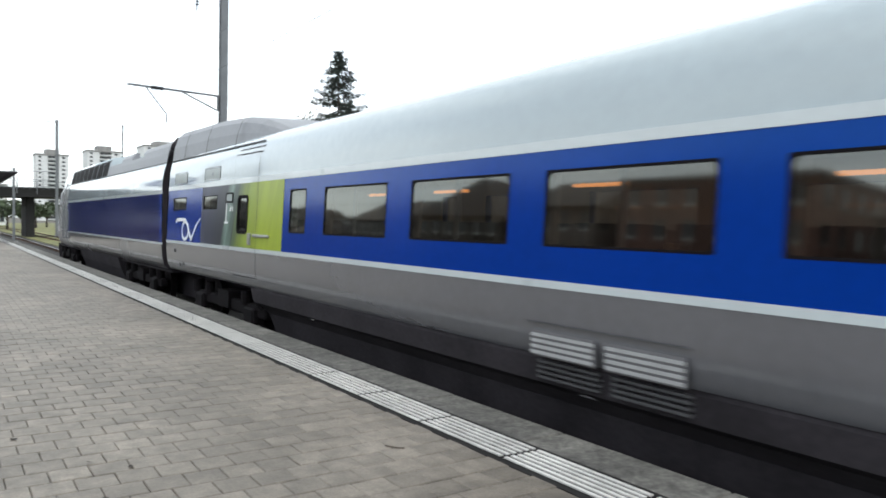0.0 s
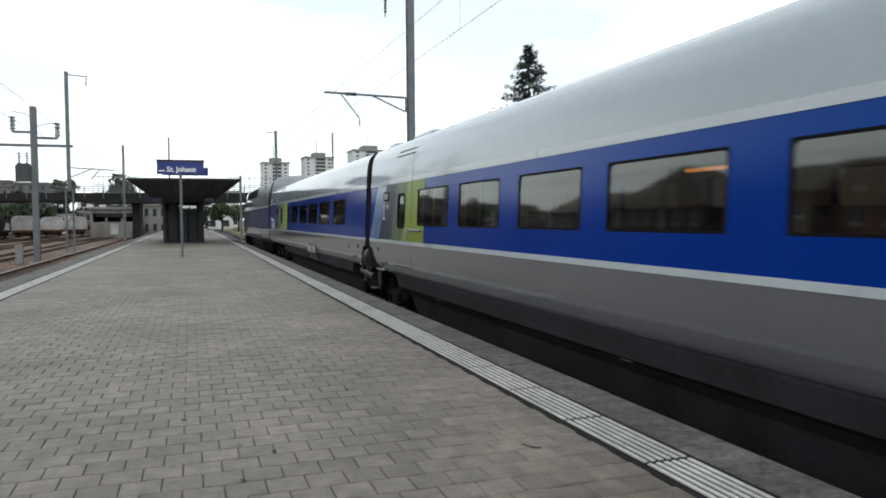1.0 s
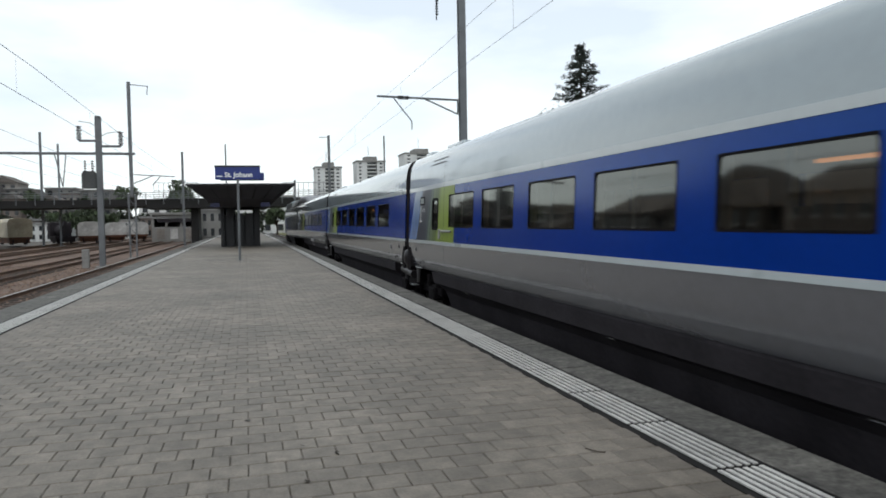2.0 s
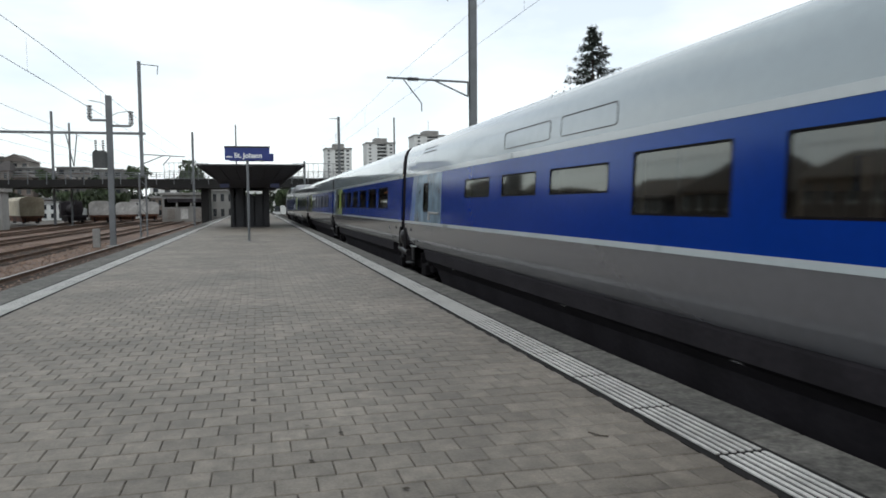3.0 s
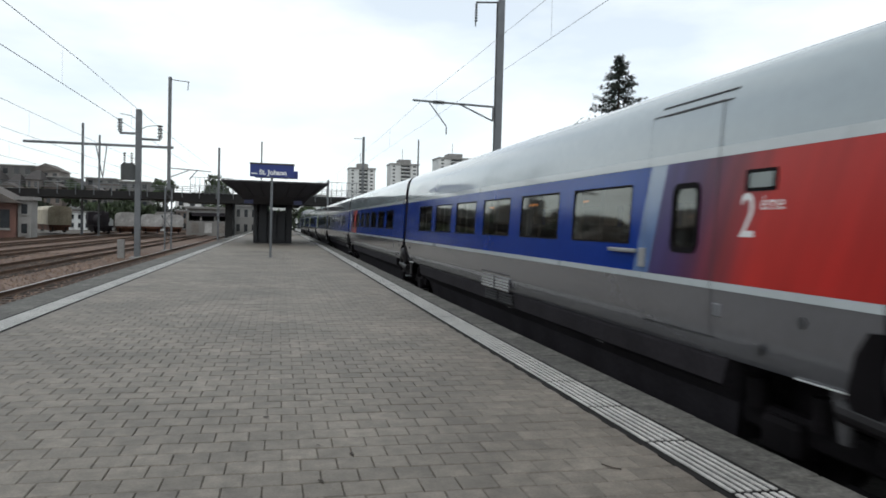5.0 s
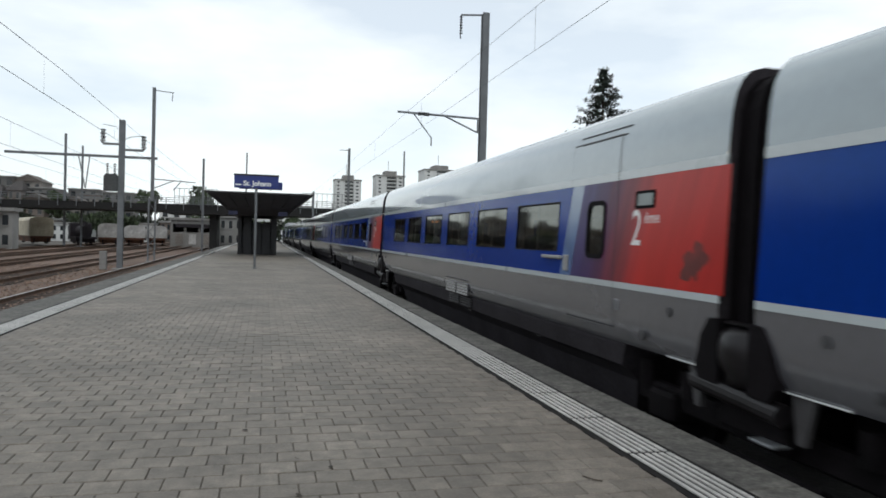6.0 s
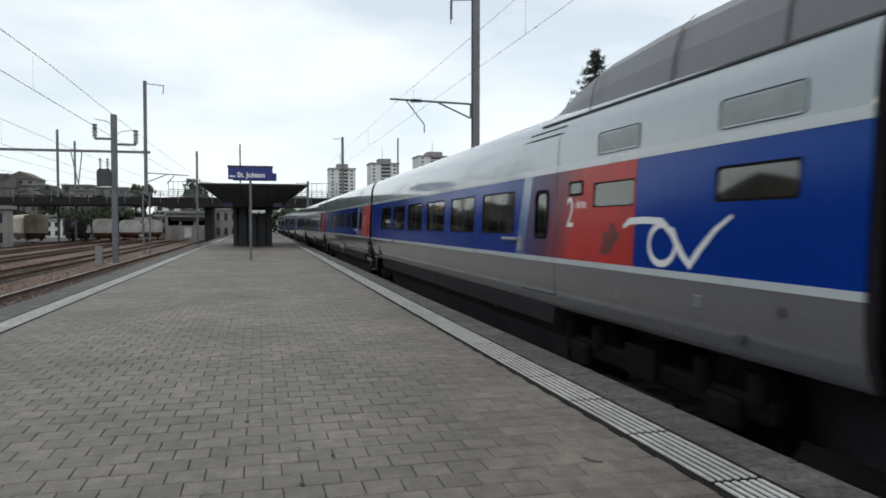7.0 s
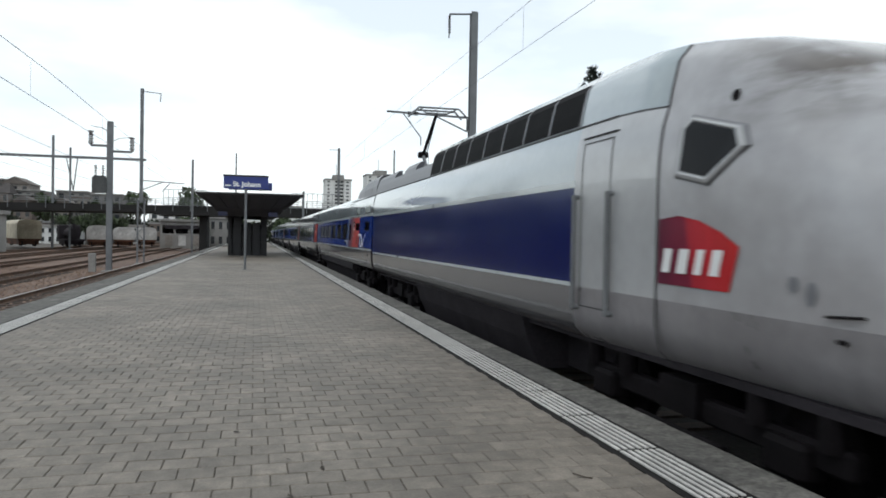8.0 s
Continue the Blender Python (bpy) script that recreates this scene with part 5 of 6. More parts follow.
def add_masts():
    r = h_mast("catenary_mast", 8.02, 27, 10.15, 0.26, "tall grey steel catenary mast with bracket arm behind the train")
    cantilever(r, -3.28, -0.2, 6.17, GROUND)
    part("top_arm", rods(0.035, ((0, 0, 10.2 - GROUND - 0.12), (-0.95, 0, 10.2 - GROUND - 0.2))), MAST, r)
    bm = bmesh.new()
    for i in range(7):
        rod(bm, (-0.95, 0, 9.9 - GROUND - i * 0.1), (-0.95, 0, 9.93 - GROUND - i * 0.1), 0.06, 8)
    rod(bm, (-0.95, 0, 10.0 - GROUND), (-0.97, 0, 9.1 - GROUND), 0.02, 6)
    part("hanging_insulator", bm, BOGIE, r)
    # mast with switchgear
    s = h_mast("switch_mast", -7.88, 45, 7.78, 0.3, "grey steel mast with switch arms and transformer drum")
    zz = lambda z: z - GROUND
    for k, (a, z0, z1) in enumerate(((-1.0, 6.35, 7.5), (1.15, 6.05, 6.95))):
        arm = part("switch_arm", boxes((min(0, a), max(0, a), -0.08, 0.08, zz(z0), zz(z0) + 0.12)), MAST, s)
        bm = bmesh.new()
        for i in range(8):
            rod(bm, (a, 0, zz(z0) + 0.1 + i * 0.1), (a, 0, zz(z0) + 0.16 + i * 0.1), 0.15 if i % 2 else 0.10, 8)
        part("switch_insulator", bm, BOGIE, arm)
        part("jumper", rods(0.018, ((a, 0, zz(z1)), (a * 0.4, 0, zz(z1) - 0.1)), ((a * 0.4, 0, zz(z1) - 0.1), (0, 0, zz(z1) - 0.35))), WIRE, arm)
    bm = bmesh.new()
    rod(bm, (-0.52, -0.1, zz(3.75)), (-0.52, -0.1, zz(4.62)), 0.40, 14)
    rod(bm, (-0.52, -0.1, zz(4.62)), (-0.52, -0.1, zz(4.70)), 0.33, 14)
    tr = part("transformer", bm, DRUM, s, "dark grey transformer drum")
    for x in (-0.72, -0.34):
        bm = bmesh.new()
        for i in range(5):
            rod(bm, (x, -0.1, zz(4.7) + i * 0.13), (x, -0.1, zz(4.78) + i * 0.13), 0.08, 8, 0.05)
        part("bushing", bm, BOGIE, tr)
    part("transformer_bracket", boxes((-0.5, 0, -0.06, 0.06, zz(4.3), zz(4.42))), MAST, s)
    part("relay_box", soft_box(-0.98, -0.62, -0.5, -0.2, 0.1, 1.15, 0.02, 1), CONCRETE, s, "small grey trackside box")
    # mast with the long boom
    b = h_mast("boom_mast", -7.75, 56, 11.73, 0.22, "slender grey mast with a long boom over the tracks", True)
    part("boom", boxes((-9.5, 0.3, -0.08, 0.08, zz(6.62), zz(6.79))), MAST, b, "long horizontal steel boom")
    bm = bmesh.new()
    for sx in (-0.35, 0.35):
        rod(bm, (-4.5 + sx, 0, zz(6.6)), (-4.4, 0, zz(4.4)), 0.04, 6)
    part("drop_frame", bm, MAST, b)
    part("top_arm", rods(0.03, ((0, 0, zz(11.55)), (1.3, 0, zz(11.45))), ((1.25, 0, zz(11.45)), (1.2, 0, zz(10.85)))), MAST, b)
    part("side_bracket", rods(0.035, ((0.1, 0, zz(5.25)), (2.9, 0, zz(5.1))), ((0.1, 0, zz(4.6)), (1.5, 0, zz(5.2))), ((1.9, 0, zz(5.1)), (1.4, 0, zz(4.5)))), MAST, b)
    for x, y, top, w in ((-24.05, 100, 13.3, 0.25), (-22.1, 100, 11.9, 0.2), (-5.78, 75, 8.65, 0.2), (-2.64, 112, 13.3, 0.2), (10.41, 95, 12.75, 0.3), (25.9, 140, 18.1, 0.25), (4.95, 78, 6.1, 0.2)):
        far = h_mast("catenary_mast", x, y, top, w)
        if (x, y) == (10.41, 95):
            part("top_arm", rods(0.04, ((0, 0, zz(12.5)), (-1.2, 0, zz(12.5)))), MAST, far)
    # overhead wires along the tracks
    for x, zc, zm in ((TRACK_X, 5.385, 6.36), (-6.62, 5.70, 6.85), (-10.85, 5.1, 6.27), (-15.2, 4.9, 5.93)):
        w = thing("overhead_wire", "thin overhead contact wire hung from a messenger wire", "overhead wire", (x, 0, 0), "overhead wires")
        bm = bmesh.new()
        wire(bm, [(0, -30, zc), (0, 300, zc)], 0.0045 if x > 0 else 0.010, 0, 6)
        part("contact_wire", bm, WIRE, w)
        bm = bmesh.new()
        wire(bm, [(0, y, zm) for y in (-28, 27, 82, 137, 192)], 0.0045 if x > 0 else 0.010, 0.15)
        part("messenger_wire", bm, WIRE, w)
        for k in range(12):
            y = -19 + k * 11
            part("dropper", rods(0.003, ((0, y, zc), (0, y, zm - 0.12)), sides=4), WIRE, w)


# ---- sign, canopy, bridge ----
def add_station():
    s = thing("station_sign", "blue station name sign with white lettering on a steel post", "sign", (-0.34, 34.2, 0))
    part("post", rods(0.055, ((0, 0, 0), (0, 0, 3.62)), sides=12), MAST, s)
    part("post_foot", soft_box(-0.12, 0.12, -0.12, 0.12, 0, 0.02, 0.005, 1), MAST, s)
    b = part("board", soft_box(-0.96, 0.97, -0.05, 0.05, 3.60, 4.20, 0.015, 1), SIGN_BLUE, s, "dark blue name board")
    part("board_cap", boxes((-0.98, 0.99, -0.07, 0.07, 4.15, 4.22)), CANOPY, b)
    part("second_board", soft_box(-0.75, 1.15, 0.25, 0.33, 3.57, 3.92, 0.015, 1), SIGN_BLUE, s, "dark blue back board")
    part("clip", boxes((-0.06, 0.06, -0.04, 0.3, 3.54, 3.61), (0.6, 0.66, -0.04, 0.3, 3.54, 3.61)), MAST, s)
    cu = bpy.data.curves.new("lettering", "FONT")
    cu.body, cu.size, cu.extrude = "St. Johann", 0.30, 0.003
    cu.offset = 0.010
    tmp = bpy.data.objects.new("lettering", cu)
    scene.collection.objects.link(tmp)
    me = bpy.data.meshes.new_from_object(tmp.evaluated_get(bpy.context.evaluated_depsgraph_get()))
    bpy.data.objects.remove(tmp)
    me.transform(Matrix.Translation((-0.56, -0.056, 3.71)) @ Euler((radians(90), 0, 0)).to_matrix().to_4x4())
    me.materials.clear()
    me.materials.append(LETTER)
    t = new("lettering", me)
    t.parent = s
    part("small_words_bar", boxes((-0.90, -0.64, -0.056, -0.05, 3.71, 3.77)), LETTER, s)
    # canopy over the stair block
    c = thing("platform_canopy", "dark steel platform canopy with inverted sloping soffit over a stair block", "canopy", (-0.28, 50, 0.0))
    part("roof_slab", soft_box(-3.45, 3.5, 0, 20, 4.16, 4.28, 0.02, 1), CANOPY, c, "thin black roof edge")
    rows = [[(-3.4, 0.05, 4.16), (3.45, 0.05, 4.16), (3.45, 19.9, 4.16), (-3.4, 19.9, 4.16), (-3.4, 0.05, 4.16)], [(-2.35, 1.6, 3.32), (2.35, 1.6, 3.32), (2.35, 18, 3.32), (-2.35, 18, 3.32), (-2.35, 1.6, 3.32)], [(-1.9, 3.2, 2.85), (1.9, 3.2, 2.85), (1.9, 17, 2.85), (-1.9, 17, 2.85), (-1.9, 3.2, 2.85)]]
    part("soffit", loft(rows), CANOPY_UNDER, c, "dark boarded sloping soffit")
    for x in (-2.4, -1.6, -0.8, 0, 0.8, 1.6, 2.4):
        bm = bmesh.new()
        beam(bm, (x * 1.3, 0.02, 4.14), (x * 0.9, 1.58, 3.31), 0.06, 0.05)
        part("soffit_rib", bm, CANOPY, c)
    for a, b2 in ((-1.55, -1.3), (-1.15, -0.6), (-0.5, 0.1), (0.2, 0.75), (0.82, 1.23)):
        part("stair_panel", boxes((a, b2, 6.0 + 0.2 * abs(a), 16, 0, 2.42 if -0.9 < a < 0.3 else 2.86)), CANOPY, c, "dark stair block panel")
    part("stair_core", boxes((-1.45, 1.2, 6.6, 16, 0.0, 2.3)), CANOPY, c)
    for x in (-1.75, 1.55):
        part("hanging_sign", soft_box(x - 0.3, x + 0.3, 2.0, 2.1, 2.8, 3.08, 0.01, 1), BOARD_BLUE, c, "small blue platform number board")
    # bridge
    br = thing("footbridge", "dark road bridge with mesh railing crossing the yard", "bridge", (0.39, 95, 0.13))
    for low, ends in ((4.0, (-120, -60, -12.02)), (3.68, (-12, 0, 60))):
        part("deck", loft([[(x, 0, low + 0.009 * x), (x, 9, low + 0.009 * x), (x, 9, 4.82 + 0.006 * x), (x, 0, 4.82 + 0.006 * x), (x, 0, low + 0.009 * x)] for x in ends]), BRIDGE, br, "dark stained bridge girder")
    bm = bmesh.new()
    for k in range(90):
        box(bm, -120 + k * 2, -119.92 + k * 2, -0.12, -0.04, 4.1, 5.5)
    for z in (5.0, 5.25, 5.5):
        box(bm, -120, 60, -0.10, -0.06, z - 0.03, z + 0.03)
    part("railing", bm, MAST, br, "thin steel bridge railing")
    for a, b2 in ((-11.0, -6.0), (4.2, 9.85)):
        rail = part("safety_screen", boxes((a, b2, -0.3, -0.25, 6.63, 6.69)), MAST, br, "thin wire screen over the wires")
        for z in (4.8, 5.7):
            part("screen_rail", boxes((a, b2, -0.3, -0.25, z - 0.03, z + 0.03)), MAST, rail)
        for k in range(10):
            x = a + (b2 - a) * k / 9
            part("screen_post", boxes((x - 0.025, x + 0.025, -0.3, -0.25, 4.6, 6.66)), MAST, rail)
    for x in (-6.55, 7.5):
        part("pier", soft_box(x - 0.45, x + 0.45, 1.5, 7.5, GROUND - 0.3, 3.8, 0.08, 2), BRIDGE, br, "bridge pier")
    part("abutment", boxes((-62, -36, 0.5, 9, GROUND - 0.3, 3.3)), CONCRETE, br)


# ---- yard vehicles, houses, towers ----
def wagon(label, x, y, length, h, mat, dark=False, tank=False, turn=0, group="wagons in the yard"):
    w = thing("yard_wagon" if not dark else "yard_locomotive", label, "railway wagon" if not dark else "locomotive", (x, y, -0.52), group)
    w.rotation_euler.z = radians(turn)
    part("underframe", boxes((-1.3, 1.3, 0, length, 0.72, 1.0), (-1.15, 1.15, 0.5, length - 0.5, 0.25, 0.72)), RUST if not dark else SKIRT, w)
    if tank:
        bm = bmesh.new()
        rod(bm, (0, 0.2, 1.0 + (h - 1) / 2), (0, length * 0.72, 1.0 + (h - 1) / 2), (h - 1) / 2, 20)
        part("boiler", bm, mat, w, smooth=False)
        part("driver_cab", soft_box(-1.35, 1.35, length * 0.72, length, 1.0, h + 0.35, 0.1, 2), mat, w)
        part("chimney", rods(0.25, ((0, 0.9, h - 0.3), (0, 0.9, h + 0.5)), sides=12), mat, w)
    else:
        prof = [(-1.4, 1.0), (-1.42, h - 0.5), (-1.2, h - 0.15), (-0.6, h), (0.6, h), (1.2, h - 0.15), (1.42, h - 0.5), (1.4, 1.0)]
        part("body", extrude_profile(prof, 0.1, length - 0.1), mat, w)
        n = max(3, int(length / 1.6))
        for i in range(n):
            y0 = 0.6 + i * (length - 1.2) / n
            part("side_rib", boxes((1.42, 1.46, y0, y0 + 0.08, 1.05, h - 0.5)), mat, w)
        for i in range(3):
            part("end_rib", boxes((-1.0 + i * 0.95, -0.9 + i * 0.95, 0.05, 0.1, 1.05, h - 0.25)), mat, w)
    for yy in (0.9, 2.3, length - 2.3, length - 0.9):
        for x0 in (-0.85, 0.72):
            part("wheel", rods(0.46, ((x0, yy, 0.46), (x0 + 0.13, yy, 0.46)), sides=16), SKIRT, w)
    return w


def house(name, label, x0, x1, y0, y1, z0, z1, wall, storeys, bays, roof="flat", side=None, category="building", group="houses beyond the yard"):
    h = thing(name, label, category, (x0, y0, z0), group)
    W, D, H = x1 - x0, y1 - y0, z1 - z0
    part("wall", boxes((0, W, 0, D, 0, H)), wall, h)
    if roof == "gable":
        o = 0.5
        rows = [[(-o, y, H - 0.05), (W / 2, y, H + W * 0.28), (W + o, y, H - 0.05), (-o, y, H - 0.05)] for y in (-o, D + o)]
        part("roof", loft(rows), SHED_ROOF, h, "brown pitched roof")
    elif roof == "hip":
        rows = [[(-0.5, -0.5, H), (W + 0.5, -0.5, H), (W + 0.5, D + 0.5, H), (-0.5, D + 0.5, H), (-0.5, -0.5, H)], [(W * 0.3, D * 0.5, H + D * 0.3), (W * 0.7, D * 0.5, H + D * 0.3), (W * 0.7, D * 0.52, H + D * 0.3), (W * 0.3, D * 0.52, H + D * 0.3), (W * 0.3, D * 0.5, H + D * 0.3)]]
        part("roof", loft(rows), ROOF, h, "brown tiled hipped roof")
    else:
        part("roof", boxes((-0.3, W + 0.3, -0.3, D + 0.3, H, H + 0.35)), CONCRETE, h)
    sh, bw = H / storeys, W / bays
    if side:
        n = max(3, int(D / 2.6))
        for s in range(storeys):
            for b in range(n):
                y = (b + 0.5) * D / n
                w = part("window", boxes((W - 0.02, W + 0.06, y - 0.55, y + 0.55, s * sh + sh * 0.3, s * sh + sh * 0.82)), WINDOW_DARK, h)
                part("sill", boxes((W, W + 0.14, y - 0.65, y + 0.65, s * sh + sh * 0.24, s * sh + sh * 0.3)), PALE_WALL, w)
    for s in range(storeys):
        for b in range(bays):
            w = part("window", boxes((b * bw + bw * 0.28, b * bw + bw * 0.72, -0.06, 0.02, s * sh + sh * 0.3, s * sh + sh * 0.8)), WINDOW_DARK, h)
            part("sill", boxes((b * bw + bw * 0.25, b * bw + bw * 0.75, -0.14, 0.0, s * sh + sh * 0.24, s * sh + sh * 0.3)), CONCRETE, w)
    return h


def open_shed(x0, x1, y0, y1, top):
    """A concrete shed with an open front, a dark fascia board and columns."""
    h = thing("open_shed", "pale concrete open-fronted shed with a dark fascia", "shed", (x0, y0, GROUND))
    W, D, H = x1 - x0, y1 - y0, top - GROUND
    part("side_wall", boxes((0, 0.3, 0, D, 0, H)), CONCRETE, h)
    part("side_wall", boxes((W - 0.3, W, 0, D, 0, H)), CONCRETE, h)
    part("rear_wall", boxes((0.3, W - 0.3, D - 0.3, D, 0, H)), CONCRETE, h)
    part("roof", boxes((-0.25, W + 0.25, -0.3, D + 0.2, H, H + 0.3)), CONCRETE, h)
    part("lintel", boxes((0.3, W - 0.3, 0, 0.3, H - 0.55, H)), CONCRETE, h)
    part("fascia", boxes((0.7, W - 0.7, -0.08, 0.0, H - 1.05, H - 0.55)), SKIRT, h, "dark fascia board")
    for k in (0.33, 0.66):
        part("column", boxes((W * k - 0.12, W * k + 0.12, 0.05, 0.29, 0, H - 0.55)), CONCRETE, h)
    part("front_wall", boxes((0.3, W - 0.3, 0.02, 0.28, 0, H - 1.75)), CONCRETE, h)
    for k in (0.2, 0.5, 0.8):
        part("wall_panel", boxes((W * k - 0.5, W * k + 0.5, -0.03, 0.02, 0.5, H - 2.0)), WHITE_WAGON if k == 0.5 else HAZY_WALL, h)
    for k in range(4):
        part("shelf_load", soft_box(0.6 + k * W / 4.4, 1.5 + k * W / 4.4, 2.0, 3.0, 0, 0.9 + 0.3 * (k % 2), 0.05, 1), (WHITE_WAGON, RUST, CONCRETE, SKIRT)[k], h)


def tower(x0, x1, y, top, label):
    t = thing("tower_block", label, "tower block", (x0, y, GROUND), "tower blocks")
    W, H, D = x1 - x0, top - GROUND, (x1 - x0) * 0.9
    part("wall", boxes((0, W * 0.36, 0, D, 0, H), (W * 0.72, W, 0, D, 0, H), (W * 0.36, W * 0.72, 1.6, D, 0, H)), PALE_WALL, t, "pale rendered walls")
    part("roof", boxes((-0.5, W + 0.5, -0.5, D, H, H + 1.2)), CONCRETE, t)
    part("plant_room", boxes((W * 0.3, W * 0.72, 1, D * 0.7, H + 1.2, H + 4.5)), CONCRETE, t)
    part("aerial", rods(0.18, ((W * 0.42, 2, H + 4), (W * 0.42, 2, H + 13)), sides=6), MAST, t)
    n = int(H / 2.9)
    for i in range(n):
        z = H - (i + 1) * 2.9
        bal = part("balcony", boxes((W * 0.36, W * 0.72, 0.1, 1.5, z, z + 0.25), (W * 0.36, W * 0.72, 0.1, 0.25, z, z + 1.0)), PALE_WALL, t)
        part("recess_window", boxes((W * 0.38, W * 0.70, 1.5, 1.62, z + 0.4, z + 2.6)), WINDOW_DARK, bal)
        for a, b in ((0.08, 0.16), (0.80, 0.90)):
            part("window", boxes((W * a, W * b, -0.06, 0.05, z + 1.0, z + 2.2)), WINDOW_DARK, t)
    return t


def leaf_cloud(bm, c, r, n, size, rng, flat=0.8):
    for i in range(n):
        v = Vector((rng.gauss(0, 1), rng.gauss(0, 1), rng.gauss(0, 1)))
        v = v.normalized() * r * rng.random() ** 0.4
        v.z *= flat
        q = Euler((rng.uniform(0, 6), rng.uniform(0, 6), rng.uniform(0, 6))).to_matrix()
        s = size * rng.uniform(0.6, 1.4)
        bm.faces.new([bm.verts.new(Vector(c) + v + q @ Vector(p)) for p in ((-s, 0, 0), (0, -s * 0.5, 0.1 * s), (s, 0, 0), (0, s * 0.5, 0.1 * s))])


def conifer(x, y, top, width, seed):
    rng = random.Random(seed)
    t = thing("spruce_tree", "tall dark green spruce with ragged drooping branches", "tree", (x, y, GROUND))
    H = top - GROUND
    bm = bmesh.new()
    rod(bm, (0, 0, 0), (0, 0, H * 0.98), 0.28, 8, 0.03)
    part("trunk", bm, BARK, t)
    bm, br = bmesh.new(), bmesh.new()
    z = 2.0
    while z < H - 0.15:
        f = (H - z) / H
        reach = width * 0.5 * (0.035 + 0.9 * f ** 0.9)
        for i in range(6):
            a = rng.uniform(0, math.tau)
            L = reach * rng.uniform(0.5, 1.15)
            mid = Vector((0.6 * L * math.cos(a), 0.6 * L * math.sin(a), z - 0.16 * L))
            tip = Vector((L * math.cos(a), L * math.sin(a), z - 0.10 * L + rng.uniform(-0.05, 0.12)))
            rod(br, (0, 0, z), mid, 0.035, 4, 0.02)
            rod(br, mid, tip, 0.02, 4, 0.008)
            for k in range(int(12 + 34 * L)):
                s = rng.random() ** 0.75
                c = Vector((0, 0, z)).lerp(mid, s / 0.6) if s < 0.6 else mid.lerp(tip, (s - 0.6) / 0.4)
                p = c + Vector((rng.gauss(0, 0.07), rng.gauss(0, 0.07), rng.gauss(-0.09, 0.09)))
                q = Euler((rng.uniform(-0.7, 0.7), rng.uniform(-0.2, 0.9), a + rng.uniform(-0.9, 0.9))).to_matrix()
                w = rng.uniform(0.11, 0.23)
                bm.faces.new([bm.verts.new(p + q @ Vector(c)) for c in ((-w * 0.3, 0, 0), (0, -w * 0.3, 0), (w * 1.4, 0, -0.04), (0, w * 0.3, 0))])
        z += 0.26 + 0.4 * f
    part("branchwork", br, BARK, t)
    part("needles", bm, NEEDLES, t)


def broadleaf(x, y, top, r, seed, leaves=900, size=0.25):
    rng = random.Random(seed)
    t = thing("leafy_tree", "green leafy tree with an uneven open crown", "tree", (x, y, GROUND), "leafy trees")
    H = top - GROUND
    bm, lf = bmesh.new(), bmesh.new()
    rod(bm, (0, 0, 0), (0, 0, H * 0.55), r * 0.09, 8, r * 0.05)
    for i in range(11):
        a = rng.uniform(0, math.tau)
        tip = Vector((r * 0.75 * math.cos(a) * rng.uniform(0.3, 1), r * 0.75 * math.sin(a) * rng.uniform(0.3, 1), H * rng.uniform(0.55, 0.92)))
        rod(bm, (0, 0, H * rng.uniform(0.3, 0.5)), tip, r * 0.035, 5, r * 0.012)
        leaf_cloud(lf, tip, r * rng.uniform(0.3, 0.5), leaves // 11, size, rng)
    part("trunk", bm, BARK, t)
    part("crown", lf, LEAVES, t)


def shrub(x, y, top, r, seed):
    rng = random.Random(seed)
    t = thing("shrub", "dark overgrown shrub at the edge of the yard", "shrub", (x, y, GROUND), "shrubs")
    bm, lf = bmesh.new(), bmesh.new()
    for i in range(5):
        a = rng.uniform(0, math.tau)
        tip = Vector((r * 0.6 * math.cos(a), r * 0.6 * math.sin(a), (top - GROUND) * rng.uniform(0.25, 0.8)))
        rod(bm, (0, 0, 0), tip, 0.09, 5, 0.03)
        leaf_cloud(lf, tip, r * rng.uniform(0.5, 0.7), 190, 0.4, rng)
    part("stems", bm, BARK, t)
    part("foliage", lf, HEDGE, t)


